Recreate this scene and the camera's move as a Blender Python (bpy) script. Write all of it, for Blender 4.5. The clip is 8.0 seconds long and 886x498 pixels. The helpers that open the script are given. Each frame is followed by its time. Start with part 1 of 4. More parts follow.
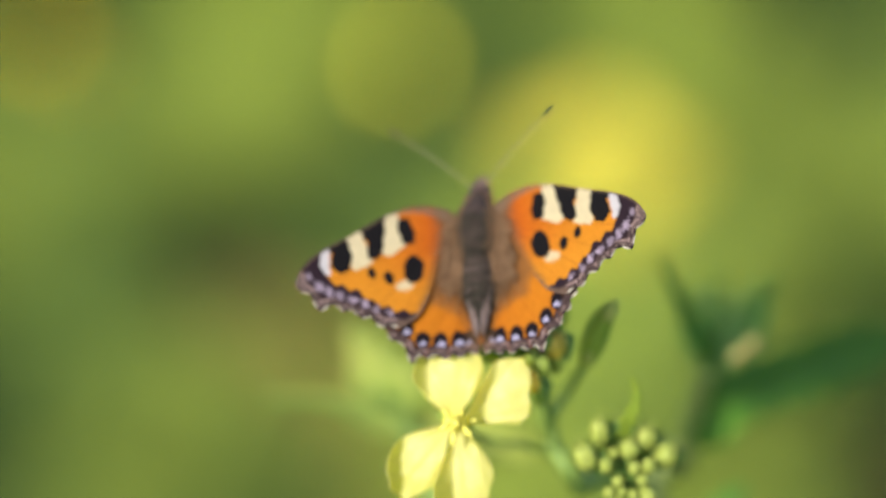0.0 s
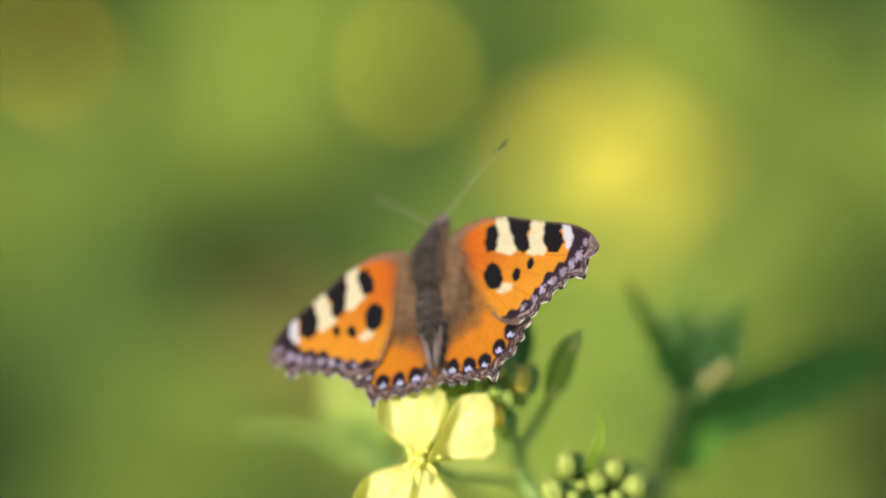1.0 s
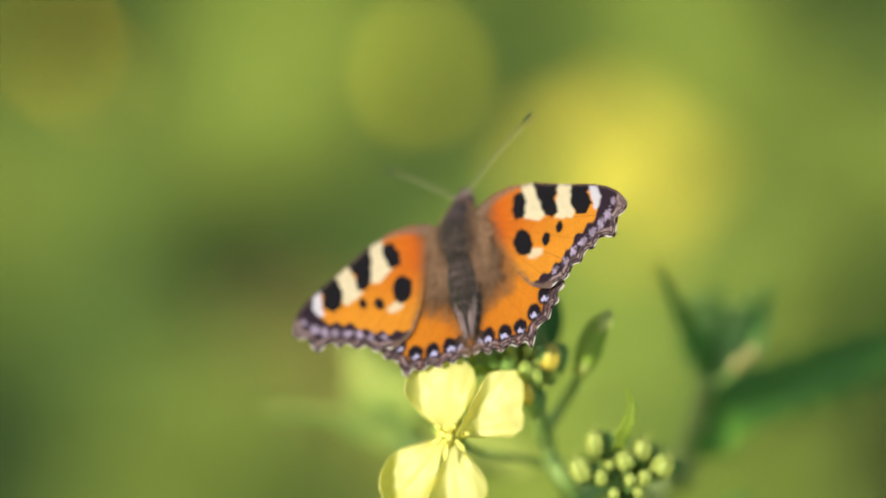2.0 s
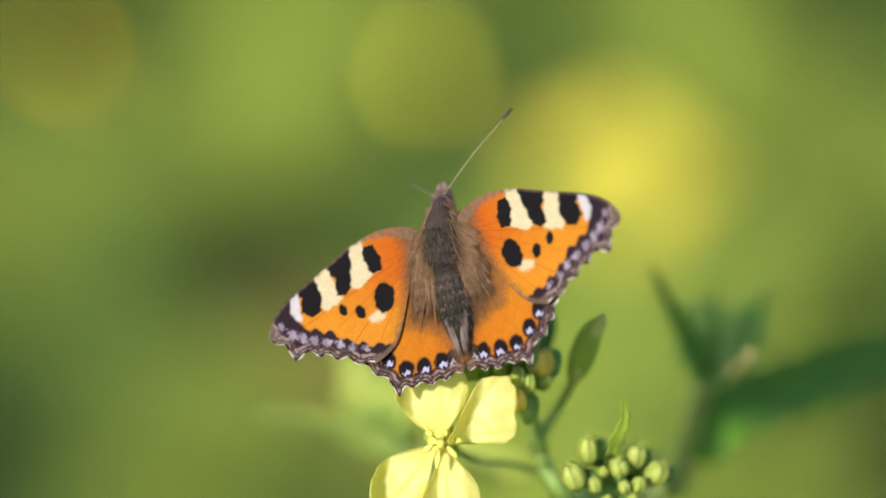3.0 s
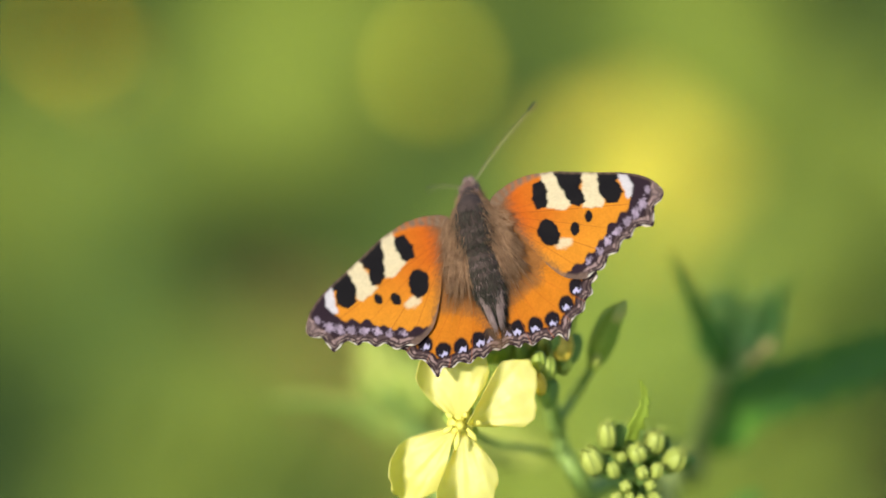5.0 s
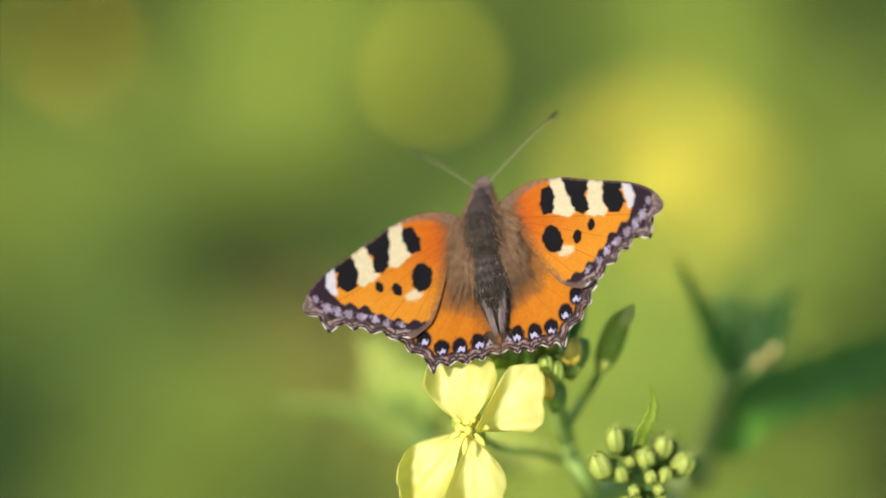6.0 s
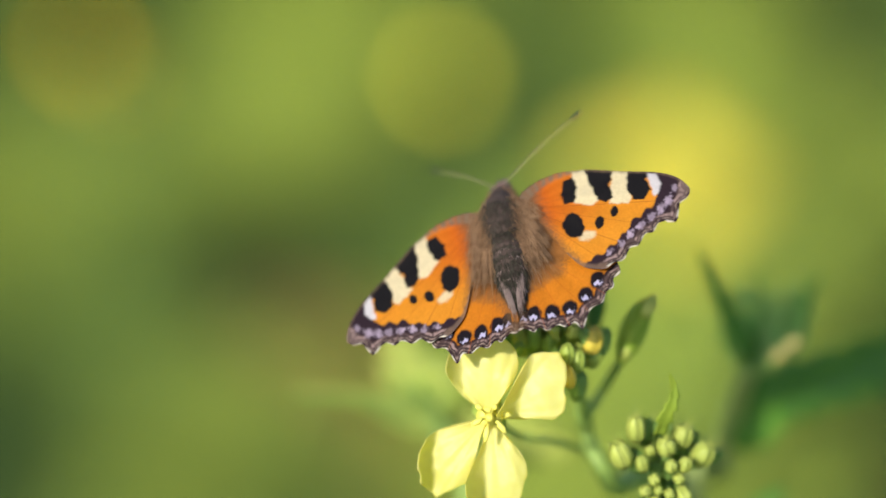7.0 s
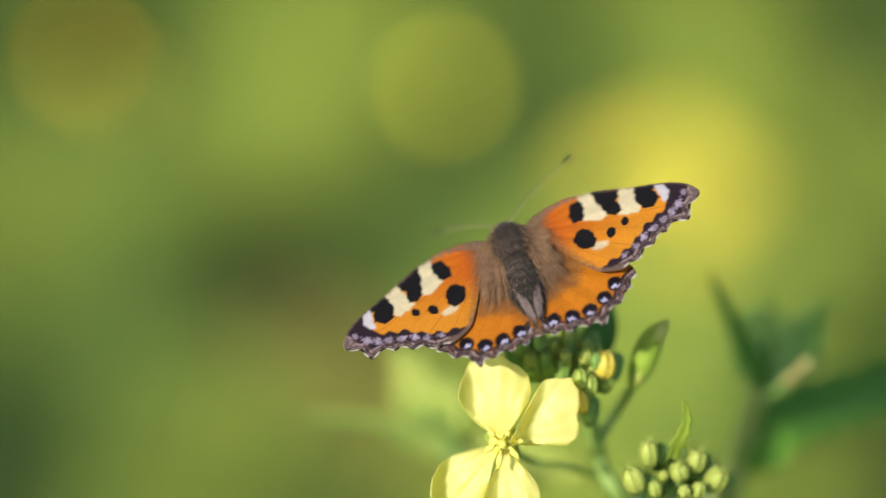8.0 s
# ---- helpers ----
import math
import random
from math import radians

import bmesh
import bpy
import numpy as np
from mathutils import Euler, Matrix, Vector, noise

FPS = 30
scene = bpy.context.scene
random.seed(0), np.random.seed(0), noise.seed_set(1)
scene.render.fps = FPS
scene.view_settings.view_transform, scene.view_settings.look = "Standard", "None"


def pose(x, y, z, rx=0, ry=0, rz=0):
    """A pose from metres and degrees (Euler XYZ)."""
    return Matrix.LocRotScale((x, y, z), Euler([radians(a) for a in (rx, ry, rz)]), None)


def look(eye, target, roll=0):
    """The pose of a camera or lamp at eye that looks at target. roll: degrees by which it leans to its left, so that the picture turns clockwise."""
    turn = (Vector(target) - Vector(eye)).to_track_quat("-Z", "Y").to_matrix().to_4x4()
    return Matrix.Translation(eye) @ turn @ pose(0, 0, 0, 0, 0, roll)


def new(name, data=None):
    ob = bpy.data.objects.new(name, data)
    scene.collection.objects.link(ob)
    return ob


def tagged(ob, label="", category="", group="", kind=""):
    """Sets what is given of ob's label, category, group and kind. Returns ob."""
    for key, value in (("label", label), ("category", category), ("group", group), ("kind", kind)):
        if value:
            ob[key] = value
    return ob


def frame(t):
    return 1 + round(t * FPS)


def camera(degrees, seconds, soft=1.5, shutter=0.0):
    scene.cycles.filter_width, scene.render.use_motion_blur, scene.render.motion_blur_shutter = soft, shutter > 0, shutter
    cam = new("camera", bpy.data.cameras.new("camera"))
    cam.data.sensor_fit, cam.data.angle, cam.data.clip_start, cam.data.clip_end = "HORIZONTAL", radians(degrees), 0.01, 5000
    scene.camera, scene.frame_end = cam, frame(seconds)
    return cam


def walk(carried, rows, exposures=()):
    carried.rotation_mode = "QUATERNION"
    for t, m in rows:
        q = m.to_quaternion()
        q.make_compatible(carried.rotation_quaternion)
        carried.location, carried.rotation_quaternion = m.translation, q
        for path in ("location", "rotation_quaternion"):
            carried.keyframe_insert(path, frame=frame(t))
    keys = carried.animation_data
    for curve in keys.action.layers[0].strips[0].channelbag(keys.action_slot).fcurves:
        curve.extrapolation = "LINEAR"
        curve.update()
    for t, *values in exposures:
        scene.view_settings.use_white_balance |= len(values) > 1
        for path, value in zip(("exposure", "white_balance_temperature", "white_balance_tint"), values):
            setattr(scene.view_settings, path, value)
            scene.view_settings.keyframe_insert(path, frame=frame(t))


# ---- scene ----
# ---- camera: a hand-held macro lens, wide open ----
cam = camera(14.0, 8.0)
cam.data.dof.use_dof = True
cam.data.dof.focus_distance = 0.469
cam.data.dof.aperture_fstop = 5.3
PATH = [
    (0.0, -0.00995, -0.00609, 1.00744, 57.770, -0.937, -0.393),
    (0.5, -0.00709, -0.00260, 1.00827, 57.720, -0.201, -0.543),
    (1.0, 0.00010, -0.00066, 1.01075, 57.661, 0.614, -0.718),
    (1.5, -0.00108, -0.00355, 1.00893, 57.806, 0.307, -0.447),
    (1.7, -0.00361, -0.00324, 1.00630, 57.915, 0.030, -0.340),
    (2.8, -0.00370, 0.00526, 1.00356, 57.867, 0.021, -0.225),
    (3.0, -0.00100, 0.00360, 1.00271, 57.894, 0.212, -0.203),
    (3.5, 0.00000, 0.00000, 1.00000, 58.000, 0.001, -0.000),
    (4.0, -0.00524, 0.00136, 0.99752, 58.017, -0.719, 0.303),
    (4.5, -0.00604, 0.00266, 0.99934, 57.916, -0.843, 0.385),
    (4.7, -0.00484, 0.00208, 1.00005, 57.904, -0.801, 0.377),
    (5.8, -0.00418, 0.00208, 1.00116, 57.939, -0.731, 0.295),
    (6.0, -0.00595, 0.00261, 1.00064, 57.954, -0.719, 0.249),
    (6.5, -0.00828, 0.00205, 1.00166, 57.959, -0.990, 0.423),
    (7.0, -0.00862, 0.00020, 0.99792, 58.174, -1.150, 0.556),
    (7.5, -0.01233, 0.00013, 0.99732, 58.201, -1.388, 0.610),
    (8.0, -0.01013, 0.00232, 1.00050, 58.189, -0.892, 0.410),
]
walk(cam, [(r[0], pose(*r[1:])) for r in PATH])

# ---- light: a clear afternoon, sun from the left and a little behind the viewer ----
SUN_TO = Vector((-0.45, -0.687, 0.571)).normalized()
world = bpy.data.worlds.new("sky")
scene.world = world
world.use_nodes = True
wn = world.node_tree
sky = wn.nodes.new("ShaderNodeTexSky")
sky.sky_type, sky.sun_disc = "NISHITA", False
sky.sun_elevation = math.asin(SUN_TO.z)
sky.sun_rotation = math.atan2(SUN_TO.x, SUN_TO.y)
wn.nodes["Background"].inputs["Strength"].default_value = 0.15
wn.links.new(sky.outputs["Color"], wn.nodes["Background"].inputs["Color"])
sun = new("sun", bpy.data.lights.new("sun", "SUN"))
sun.data.energy, sun.data.angle, sun.data.color = 4.2, radians(0.53), (1.0, 0.93, 0.82)
sun.matrix_world = look(SUN_TO * 30, (0, 0, 0))
scene.view_settings.exposure = 0.48

# ---- a line of sight over the flower: millimetres right, below and along it ----
TILT = radians(32)
AHEAD = Vector((0, math.cos(TILT), -math.sin(TILT)))
DOWN = Vector((0, -math.sin(TILT), -math.cos(TILT)))
RIGHT = Vector((1, 0, 0))


def V(x, y, d):
    return Vector((0, 0, 1.0)) + (RIGHT * x + DOWN * y + AHEAD * d) * 0.001


# ---- materials ----
def material(name, dark, light, rough=0.6, scale=300.0, through_light=0.0, bump=0.2, attribute=False, fine=None, spec=0.4, glow=None, sheen=None, clear=0.0):
    """Two-scale noise between two colours, fine relief, and light let through thin tissue."""
    m = bpy.data.materials.new(name)
    m.use_nodes = True
    n, l = m.node_tree.nodes, m.node_tree.links
    b, out = n["Principled BSDF"], n["Material Output"]
    co = n.new("ShaderNodeTexCoord")
    big, small = n.new("ShaderNodeTexNoise"), n.new("ShaderNodeTexNoise")
    big.inputs["Scale"].default_value = scale
    small.inputs["Scale"].default_value = fine or scale * 7
    big.inputs["Detail"].default_value, small.inputs["Detail"].default_value = 3, 2
    for t in (big, small):
        l.new(co.outputs["Object"], t.inputs["Vector"])
    add = n.new("ShaderNodeMix")
    add.data_type, add.inputs["Factor"].default_value = "FLOAT", 0.4
    l.new(big.outputs["Fac"], add.inputs["A"])
    l.new(small.outputs["Fac"], add.inputs["B"])
    spread = n.new("ShaderNodeMapRange")
    spread.inputs["From Min"].default_value, spread.inputs["From Max"].default_value = 0.3, 0.7
    l.new(add.outputs["Result"], spread.inputs["Value"])
    mix = n.new("ShaderNodeMix")
    mix.data_type = "RGBA"
    if attribute:
        at = n.new("ShaderNodeAttribute")
        at.attribute_name = "Col"
        mix.blend_type = "MULTIPLY"
        mix.inputs["Factor"].default_value = 1.0
        grey = n.new("ShaderNodeMapRange")
        grey.inputs["To Min"].default_value, grey.inputs["To Max"].default_value = 0.93, 1.05
        l.new(spread.outputs["Result"], grey.inputs["Value"])
        l.new(at.outputs["Color"], mix.inputs["A"])
        l.new(grey.outputs["Result"], mix.inputs["B"])
    else:
        mix.inputs["A"].default_value, mix.inputs["B"].default_value = (*dark, 1), (*light, 1)
        island = n.new("ShaderNodeNewGeometry")
        shift = n.new("ShaderNodeMix")
        shift.data_type, shift.inputs["Factor"].default_value = "FLOAT", 0.35
        l.new(spread.outputs["Result"], shift.inputs["A"])
        l.new(island.outputs["Random Per Island"], shift.inputs["B"])
        l.new(shift.outputs["Result"], mix.inputs["Factor"])
    l.new(mix.outputs["Result"], b.inputs["Base Color"])
    b.inputs["Roughness"].default_value = rough
    b.inputs["Specular IOR Level"].default_value = spec
    if sheen:
        b.inputs["Specular Tint"].default_value = (*sheen, 1)
    bp = n.new("ShaderNodeBump")
    bp.inputs["Strength"].default_value, bp.inputs["Distance"].default_value = bump, 0.0003
    l.new(small.outputs["Fac"], bp.inputs["Height"])
    l.new(bp.outputs["Normal"], b.inputs["Normal"])
    if through_light:
        tr, sh = n.new("ShaderNodeBsdfTranslucent"), n.new("ShaderNodeMixShader")
        sh.inputs["Fac"].default_value = through_light
        if glow:
            tr.inputs["Color"].default_value = (*glow, 1)
        else:
            l.new(mix.outputs["Result"], tr.inputs["Color"])
        l.new(b.outputs["BSDF"], sh.inputs[1])
        l.new(tr.outputs["BSDF"], sh.inputs[2])
        l.new(sh.outputs["Shader"], out.inputs["Surface"])
        if clear:
            # thin tissue passes part of the light straight on, tinted
            pane, thin = n.new("ShaderNodeBsdfTransparent"), n.new("ShaderNodeMixShader")
            pane.inputs["Color"].default_value = (*(glow or light), 1)
            thin.inputs["Fac"].default_value = clear
            l.new(sh.outputs["Shader"], thin.inputs[1])
            l.new(pane.outputs["BSDF"], thin.inputs[2])
            l.new(thin.outputs["Shader"], out.inputs["Surface"])
    return m


WING = material("wing scales", None, None, 0.8, 900, 0.38, 0.2, True, 6000, 0.1)
FUR = material("brown body fur", (0.13, 0.066, 0.034), (0.44, 0.275, 0.155), 0.8, 900, 0.15, spec=0.1)
FUR_GREY = material("grey body fur", (0.022, 0.022, 0.016), (0.092, 0.085, 0.063), 0.8, 900, 0.1, spec=0.1)
PALP = material("pinkish brown palp fur", (0.105, 0.063, 0.055), (0.28, 0.18, 0.155), 0.8, 2500)
FUR_PALE = material("pale grey fur", (0.20, 0.14, 0.125), (0.44, 0.34, 0.31), 0.8, 900, 0.15, spec=0.1)
CHITIN = material("dark body cuticle", (0.024, 0.017, 0.014), (0.075, 0.052, 0.044), 0.75, 1500, spec=0.1)
EYE = material("dark compound eye", (0.02, 0.012, 0.01), (0.05, 0.03, 0.02), 0.25, 4000)
ANTENNA = material("ringed antenna", (0.12, 0.095, 0.055), (0.36, 0.30, 0.18), 0.5, 1500)
CLUB = material("black antenna club", (0.01, 0.009, 0.008), (0.03, 0.024, 0.02), 0.4, 1500)
PETAL = material("yellow petal", (0.84, 0.81, 0.22), (0.90, 0.88, 0.44), 0.46, 160, 0.56, 0.25, spec=1.0, glow=(0.97, 0.91, 0.02), clear=0.27)
PETAL_FAR = material("deep yellow petal", (0.72, 0.61, 0.04), (0.80, 0.70, 0.09), 0.6, 160, 0.3)
GOLD = material("glossy golden petal", (0.70, 0.68, 0.03), (0.80, 0.78, 0.07), 0.36, 200, 0.1, 0.02, spec=1.0, sheen=(1.0, 0.88, 0.1))
OCHRE = material("glossy ochre petal", (0.78, 0.52, 0.015), (0.86, 0.62, 0.03), 0.36, 200, 0.1, 0.02, spec=1.0, sheen=(1.0, 0.70, 0.05))
STAMEN = material("yellow stamen", (0.72, 0.66, 0.08), (0.84, 0.79, 0.18), 0.6, 900, 0.15)
SEPAL = material("green bud sepal", (0.23, 0.35, 0.045), (0.47, 0.56, 0.11), 0.5, 500, 0.3)
BUD_PALE = material("pale yellow-green bud", (0.29, 0.38, 0.060), (0.55, 0.60, 0.14), 0.5, 500, 0.3)
BUD_DARK = material("dark green bud", (0.12, 0.26, 0.05), (0.32, 0.48, 0.12), 0.6, 500, 0.3, spec=0.2)
BUD_YELLOW = material("opening yellow bud", (0.55, 0.42, 0.04), (0.75, 0.62, 0.10), 0.5, 500, 0.2)
STEM = material("green stem", (0.20, 0.34, 0.070), (0.36, 0.50, 0.125), 0.5, 300, 0.3)
POD = material("olive green pod", (0.20, 0.34, 0.035), (0.38, 0.50, 0.07), 0.55, 300, 0.3, spec=0.15)
LEAF_YOUNG = material("young olive leaf", (0.19, 0.29, 0.028), (0.36, 0.46, 0.06), 0.55, 400, 0.4, spec=0.15)
LEAF_DARK = material("dark green leaf", (0.075, 0.20, 0.042), (0.165, 0.35, 0.072), 0.6, 120, 0.35, spec=0.15)
LEAF_SOFT = material("soft green leaf", (0.12, 0.19, 0.032), (0.22, 0.285, 0.052), 0.6, 120, 0.25, spec=0.15)
LEAF_TUFT = material("fresh green tuft leaf", (0.25, 0.48, 0.11), (0.42, 0.66, 0.18), 0.6, 120, 0.4, spec=0.15)
LEAF_DEEP = material("deep green leaf", (0.045, 0.14, 0.012), (0.10, 0.23, 0.026), 0.6, 90, 0.12, spec=0.15)
STEM_TAN = material("tan green stem", (0.20, 0.27, 0.065), (0.31, 0.37, 0.10), 0.6, 200, 0.15)
BUD_TAN = material("tan yellow bud", (0.55, 0.46, 0.14), (0.74, 0.62, 0.24), 0.5, 500, 0.3)
LEAF_MID = material("green leaf", (0.11, 0.28, 0.045), (0.20, 0.41, 0.07), 0.6, 120, 0.3, spec=0.15)
LEAF_PALE = material("pale green leaf", (0.31, 0.37, 0.06), (0.44, 0.50, 0.10), 0.55, 120, 0.2)
HERB = [
    # lowest tints also carry the shade of gaps in their leaf colour
    material("shade-tinted brown herb", (0.042, 0.027, 0.011), (0.075, 0.050, 0.019), 0.8, 40, 0.05, spec=0.15),
    material("dark meadow herb", (0.027, 0.060, 0.014), (0.056, 0.099, 0.025), 0.7, 40, 0.15, spec=0.15),
    material("green meadow herb", (0.090, 0.150, 0.025), (0.154, 0.222, 0.044), 0.7, 40, 0.25, spec=0.15),
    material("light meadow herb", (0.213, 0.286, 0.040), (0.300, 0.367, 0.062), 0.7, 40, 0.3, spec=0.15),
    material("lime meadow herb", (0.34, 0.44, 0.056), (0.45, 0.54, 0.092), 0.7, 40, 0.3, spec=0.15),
    material("dry olive herb", (0.27, 0.21, 0.05), (0.38, 0.305, 0.08), 0.8, 40, 0.15, spec=0.15),
]
SOIL = material("mossy dark soil", (0.032, 0.028, 0.012), (0.06, 0.085, 0.022), 0.95, 6, 0, 0.6, False, 60, 0.1)


# ---- mesh helpers ----
def mesh(name, verts, faces, mat, smooth=True):
    me = bpy.data.meshes.new(name)
    me.from_pydata([tuple(v) for v in verts], [], faces)
    for m in mat if isinstance(mat, list) else [mat]:
        me.materials.append(m)
    if smooth:
        me.polygons.foreach_set("use_smooth", [True] * len(me.polygons))
    me.update()
    return me


def join(*shapes):
    verts, faces = [], []
    for v, f in shapes:
        k = len(verts)
        verts += list(v)
        faces += [tuple(i + k for i in q) for q in f]
    return verts, faces


def curve(points, steps):
    """A smooth line through the points."""
    p = [Vector(q) for q in points]
    p = [2 * p[0] - p[1]] + p + [2 * p[-1] - p[-2]]
    out = []
    for i in range(1, len(p) - 2):
        a, b, c, d = p[i - 1:i + 3]
        for k in range(steps):
            t = k / steps
            out.append(0.5 * (2 * b + (c - a) * t + (2 * a - 5 * b + 4 * c - d) * t * t + (3 * b - a - 3 * c + d) * t ** 3))
    return out + [p[-2]]


def tube(points, radii, sides=8):
    """A closed tube along a line, its radius given at even steps."""
    pts, n = [Vector(p) for p in points], len(points)
    verts, faces = [], []
    side = None
    for i, p in enumerate(pts):
        d = (pts[min(i + 1, n - 1)] - pts[max(i - 1, 0)]).normalized()
        if side is None:
            side = d.orthogonal().normalized()
        side = (side - d * side.dot(d)).normalized()
        other = d.cross(side)
        f = i / (n - 1) * (len(radii) - 1)
        k = min(int(f), len(radii) - 2)
        r = radii[k] + (radii[k + 1] - radii[k]) * (f - k)
        for j in range(sides):
            a = 2 * math.pi * j / sides
            verts.append(p + (side * math.cos(a) + other * math.sin(a)) * r)
    for i in range(n - 1):
        for j in range(sides):
            q = (j + 1) % sides
            faces.append((i * sides + j, i * sides + q, (i + 1) * sides + q, (i + 1) * sides + j))
    faces.append(tuple(reversed(range(sides))))
    faces.append(tuple(range((n - 1) * sides, n * sides)))
    return verts, faces


def blade(points, up, widths, cup=0.15, thick=0.0003, across=4, ruffle=0.0, teeth=0, bite=0.0):
    """A leaf or petal along a line: cupped, two-sided, with its own thickness and, where asked, a toothed edge."""
    pts, n = [Vector(p) for p in points], len(points)
    up = Vector(up).normalized()
    top, low = [], []
    for i, p in enumerate(pts):
        d = (pts[min(i + 1, n - 1)] - pts[max(i - 1, 0)]).normalized()
        s = d.cross(up).normalized()
        nrm = s.cross(d)
        f = i / (n - 1) * (len(widths) - 1)
        k = min(int(f), len(widths) - 2)
        w = widths[k] + (widths[k + 1] - widths[k]) * (f - k)
        w *= 1 - bite * (teeth * i / (n - 1) % 1.0)
        for j in range(across + 1):
            v = 2 * j / across - 1
            lift = cup * w * v * v + ruffle * w * math.sin(5.0 * v + 9.0 * i / n)
            q = p + s * v * w + nrm * lift
            top.append(q + nrm * thick / 2)
            low.append(q - nrm * thick / 2)
    m, c = len(top), across + 1
    faces = []
    for i in range(n - 1):
        for j in range(across):
            a = i * c + j
            faces += [(a, a + 1, a + c + 1, a + c), (m + a, m + a + c, m + a + c + 1, m + a + 1)]
    rim = [j for j in range(c)] + [i * c + across for i in range(1, n)] + [(n - 1) * c + j for j in range(across - 1, -1, -1)] + [i * c for i in range(n - 2, 0, -1)]
    for a, b in zip(rim, rim[1:] + rim[:1]):
        faces.append((b, a, m + a, m + b))
    return top + low, faces


def thing(name, base, label, category, group="", kind=""):
    ob = new(name)
    ob.location = base
    ob.empty_display_size = 0.01
    return tagged(ob, label, category, group, kind)


def part(name, shape, mat, parent, label="", base=None):
    """One mesh under a thing or a part; world coordinates are laid into the thing's space."""
    verts, faces = shape
    if base is not None:
        verts = [Vector(v) - base for v in verts]
    ob = new(name, mesh(name, verts, faces, mat))
    ob.parent = parent
    if label:
        tagged(ob, label)
    return ob


# ---- ground and meadow ----
def ground():
    verts, faces = [(0.0, 1.5, 0.0)], []
    rings = [0.1 * 1.22 ** i for i in range(46)]
    for r in rings:
        for j in range(48):
            a = 2 * math.pi * j / 48
            x, y = r * math.cos(a), 1.5 + r * math.sin(a)
            verts.append((x, y, 0.02 * noise.noise((x * 2, y * 2, 0)) if r < 40 else 0.0))
    for j in range(48):
        faces.append((0, 1 + j, 1 + (j + 1) % 48))
    for i in range(len(rings) - 1):
        for j in range(48):
            a, b = 1 + i * 48, 1 + (i + 1) * 48
            faces.append((a + j, b + j, b + (j + 1) % 48, a + (j + 1) % 48))
    ob = new("ground", mesh("ground", verts, faces, SOIL))
    tagged(ob, "dark soil and low green growth of a summer meadow", "ground", kind="structure")


# drifts of growth on the ground: x, y, tint, sunlit and shaded tones painted in
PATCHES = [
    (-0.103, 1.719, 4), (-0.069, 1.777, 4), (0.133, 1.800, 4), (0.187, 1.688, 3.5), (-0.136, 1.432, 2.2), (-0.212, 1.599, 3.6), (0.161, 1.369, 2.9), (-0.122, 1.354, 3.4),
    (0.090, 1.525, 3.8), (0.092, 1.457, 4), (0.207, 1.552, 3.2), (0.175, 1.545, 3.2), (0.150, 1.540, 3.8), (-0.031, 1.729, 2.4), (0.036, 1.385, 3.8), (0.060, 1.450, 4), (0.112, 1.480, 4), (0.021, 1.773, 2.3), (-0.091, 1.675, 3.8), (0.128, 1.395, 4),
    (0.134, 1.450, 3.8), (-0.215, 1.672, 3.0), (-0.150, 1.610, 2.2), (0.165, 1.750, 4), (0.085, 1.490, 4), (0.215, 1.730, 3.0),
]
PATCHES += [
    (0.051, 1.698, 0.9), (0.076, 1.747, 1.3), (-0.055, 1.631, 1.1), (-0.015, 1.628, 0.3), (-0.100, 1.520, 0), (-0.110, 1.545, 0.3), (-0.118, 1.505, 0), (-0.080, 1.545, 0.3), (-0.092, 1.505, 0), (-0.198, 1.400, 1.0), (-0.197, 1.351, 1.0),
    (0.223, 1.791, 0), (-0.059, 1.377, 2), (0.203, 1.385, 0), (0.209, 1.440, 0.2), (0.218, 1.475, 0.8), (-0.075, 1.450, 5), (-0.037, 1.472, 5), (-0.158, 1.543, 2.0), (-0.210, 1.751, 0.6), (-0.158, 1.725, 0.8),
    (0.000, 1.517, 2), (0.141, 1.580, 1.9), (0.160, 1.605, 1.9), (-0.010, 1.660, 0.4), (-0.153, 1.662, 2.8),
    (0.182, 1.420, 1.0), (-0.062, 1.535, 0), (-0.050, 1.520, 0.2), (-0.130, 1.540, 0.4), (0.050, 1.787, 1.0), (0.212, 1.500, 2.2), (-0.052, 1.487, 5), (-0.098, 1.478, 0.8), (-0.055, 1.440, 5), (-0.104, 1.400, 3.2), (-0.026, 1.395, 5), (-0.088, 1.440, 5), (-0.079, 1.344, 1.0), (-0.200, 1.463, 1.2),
]


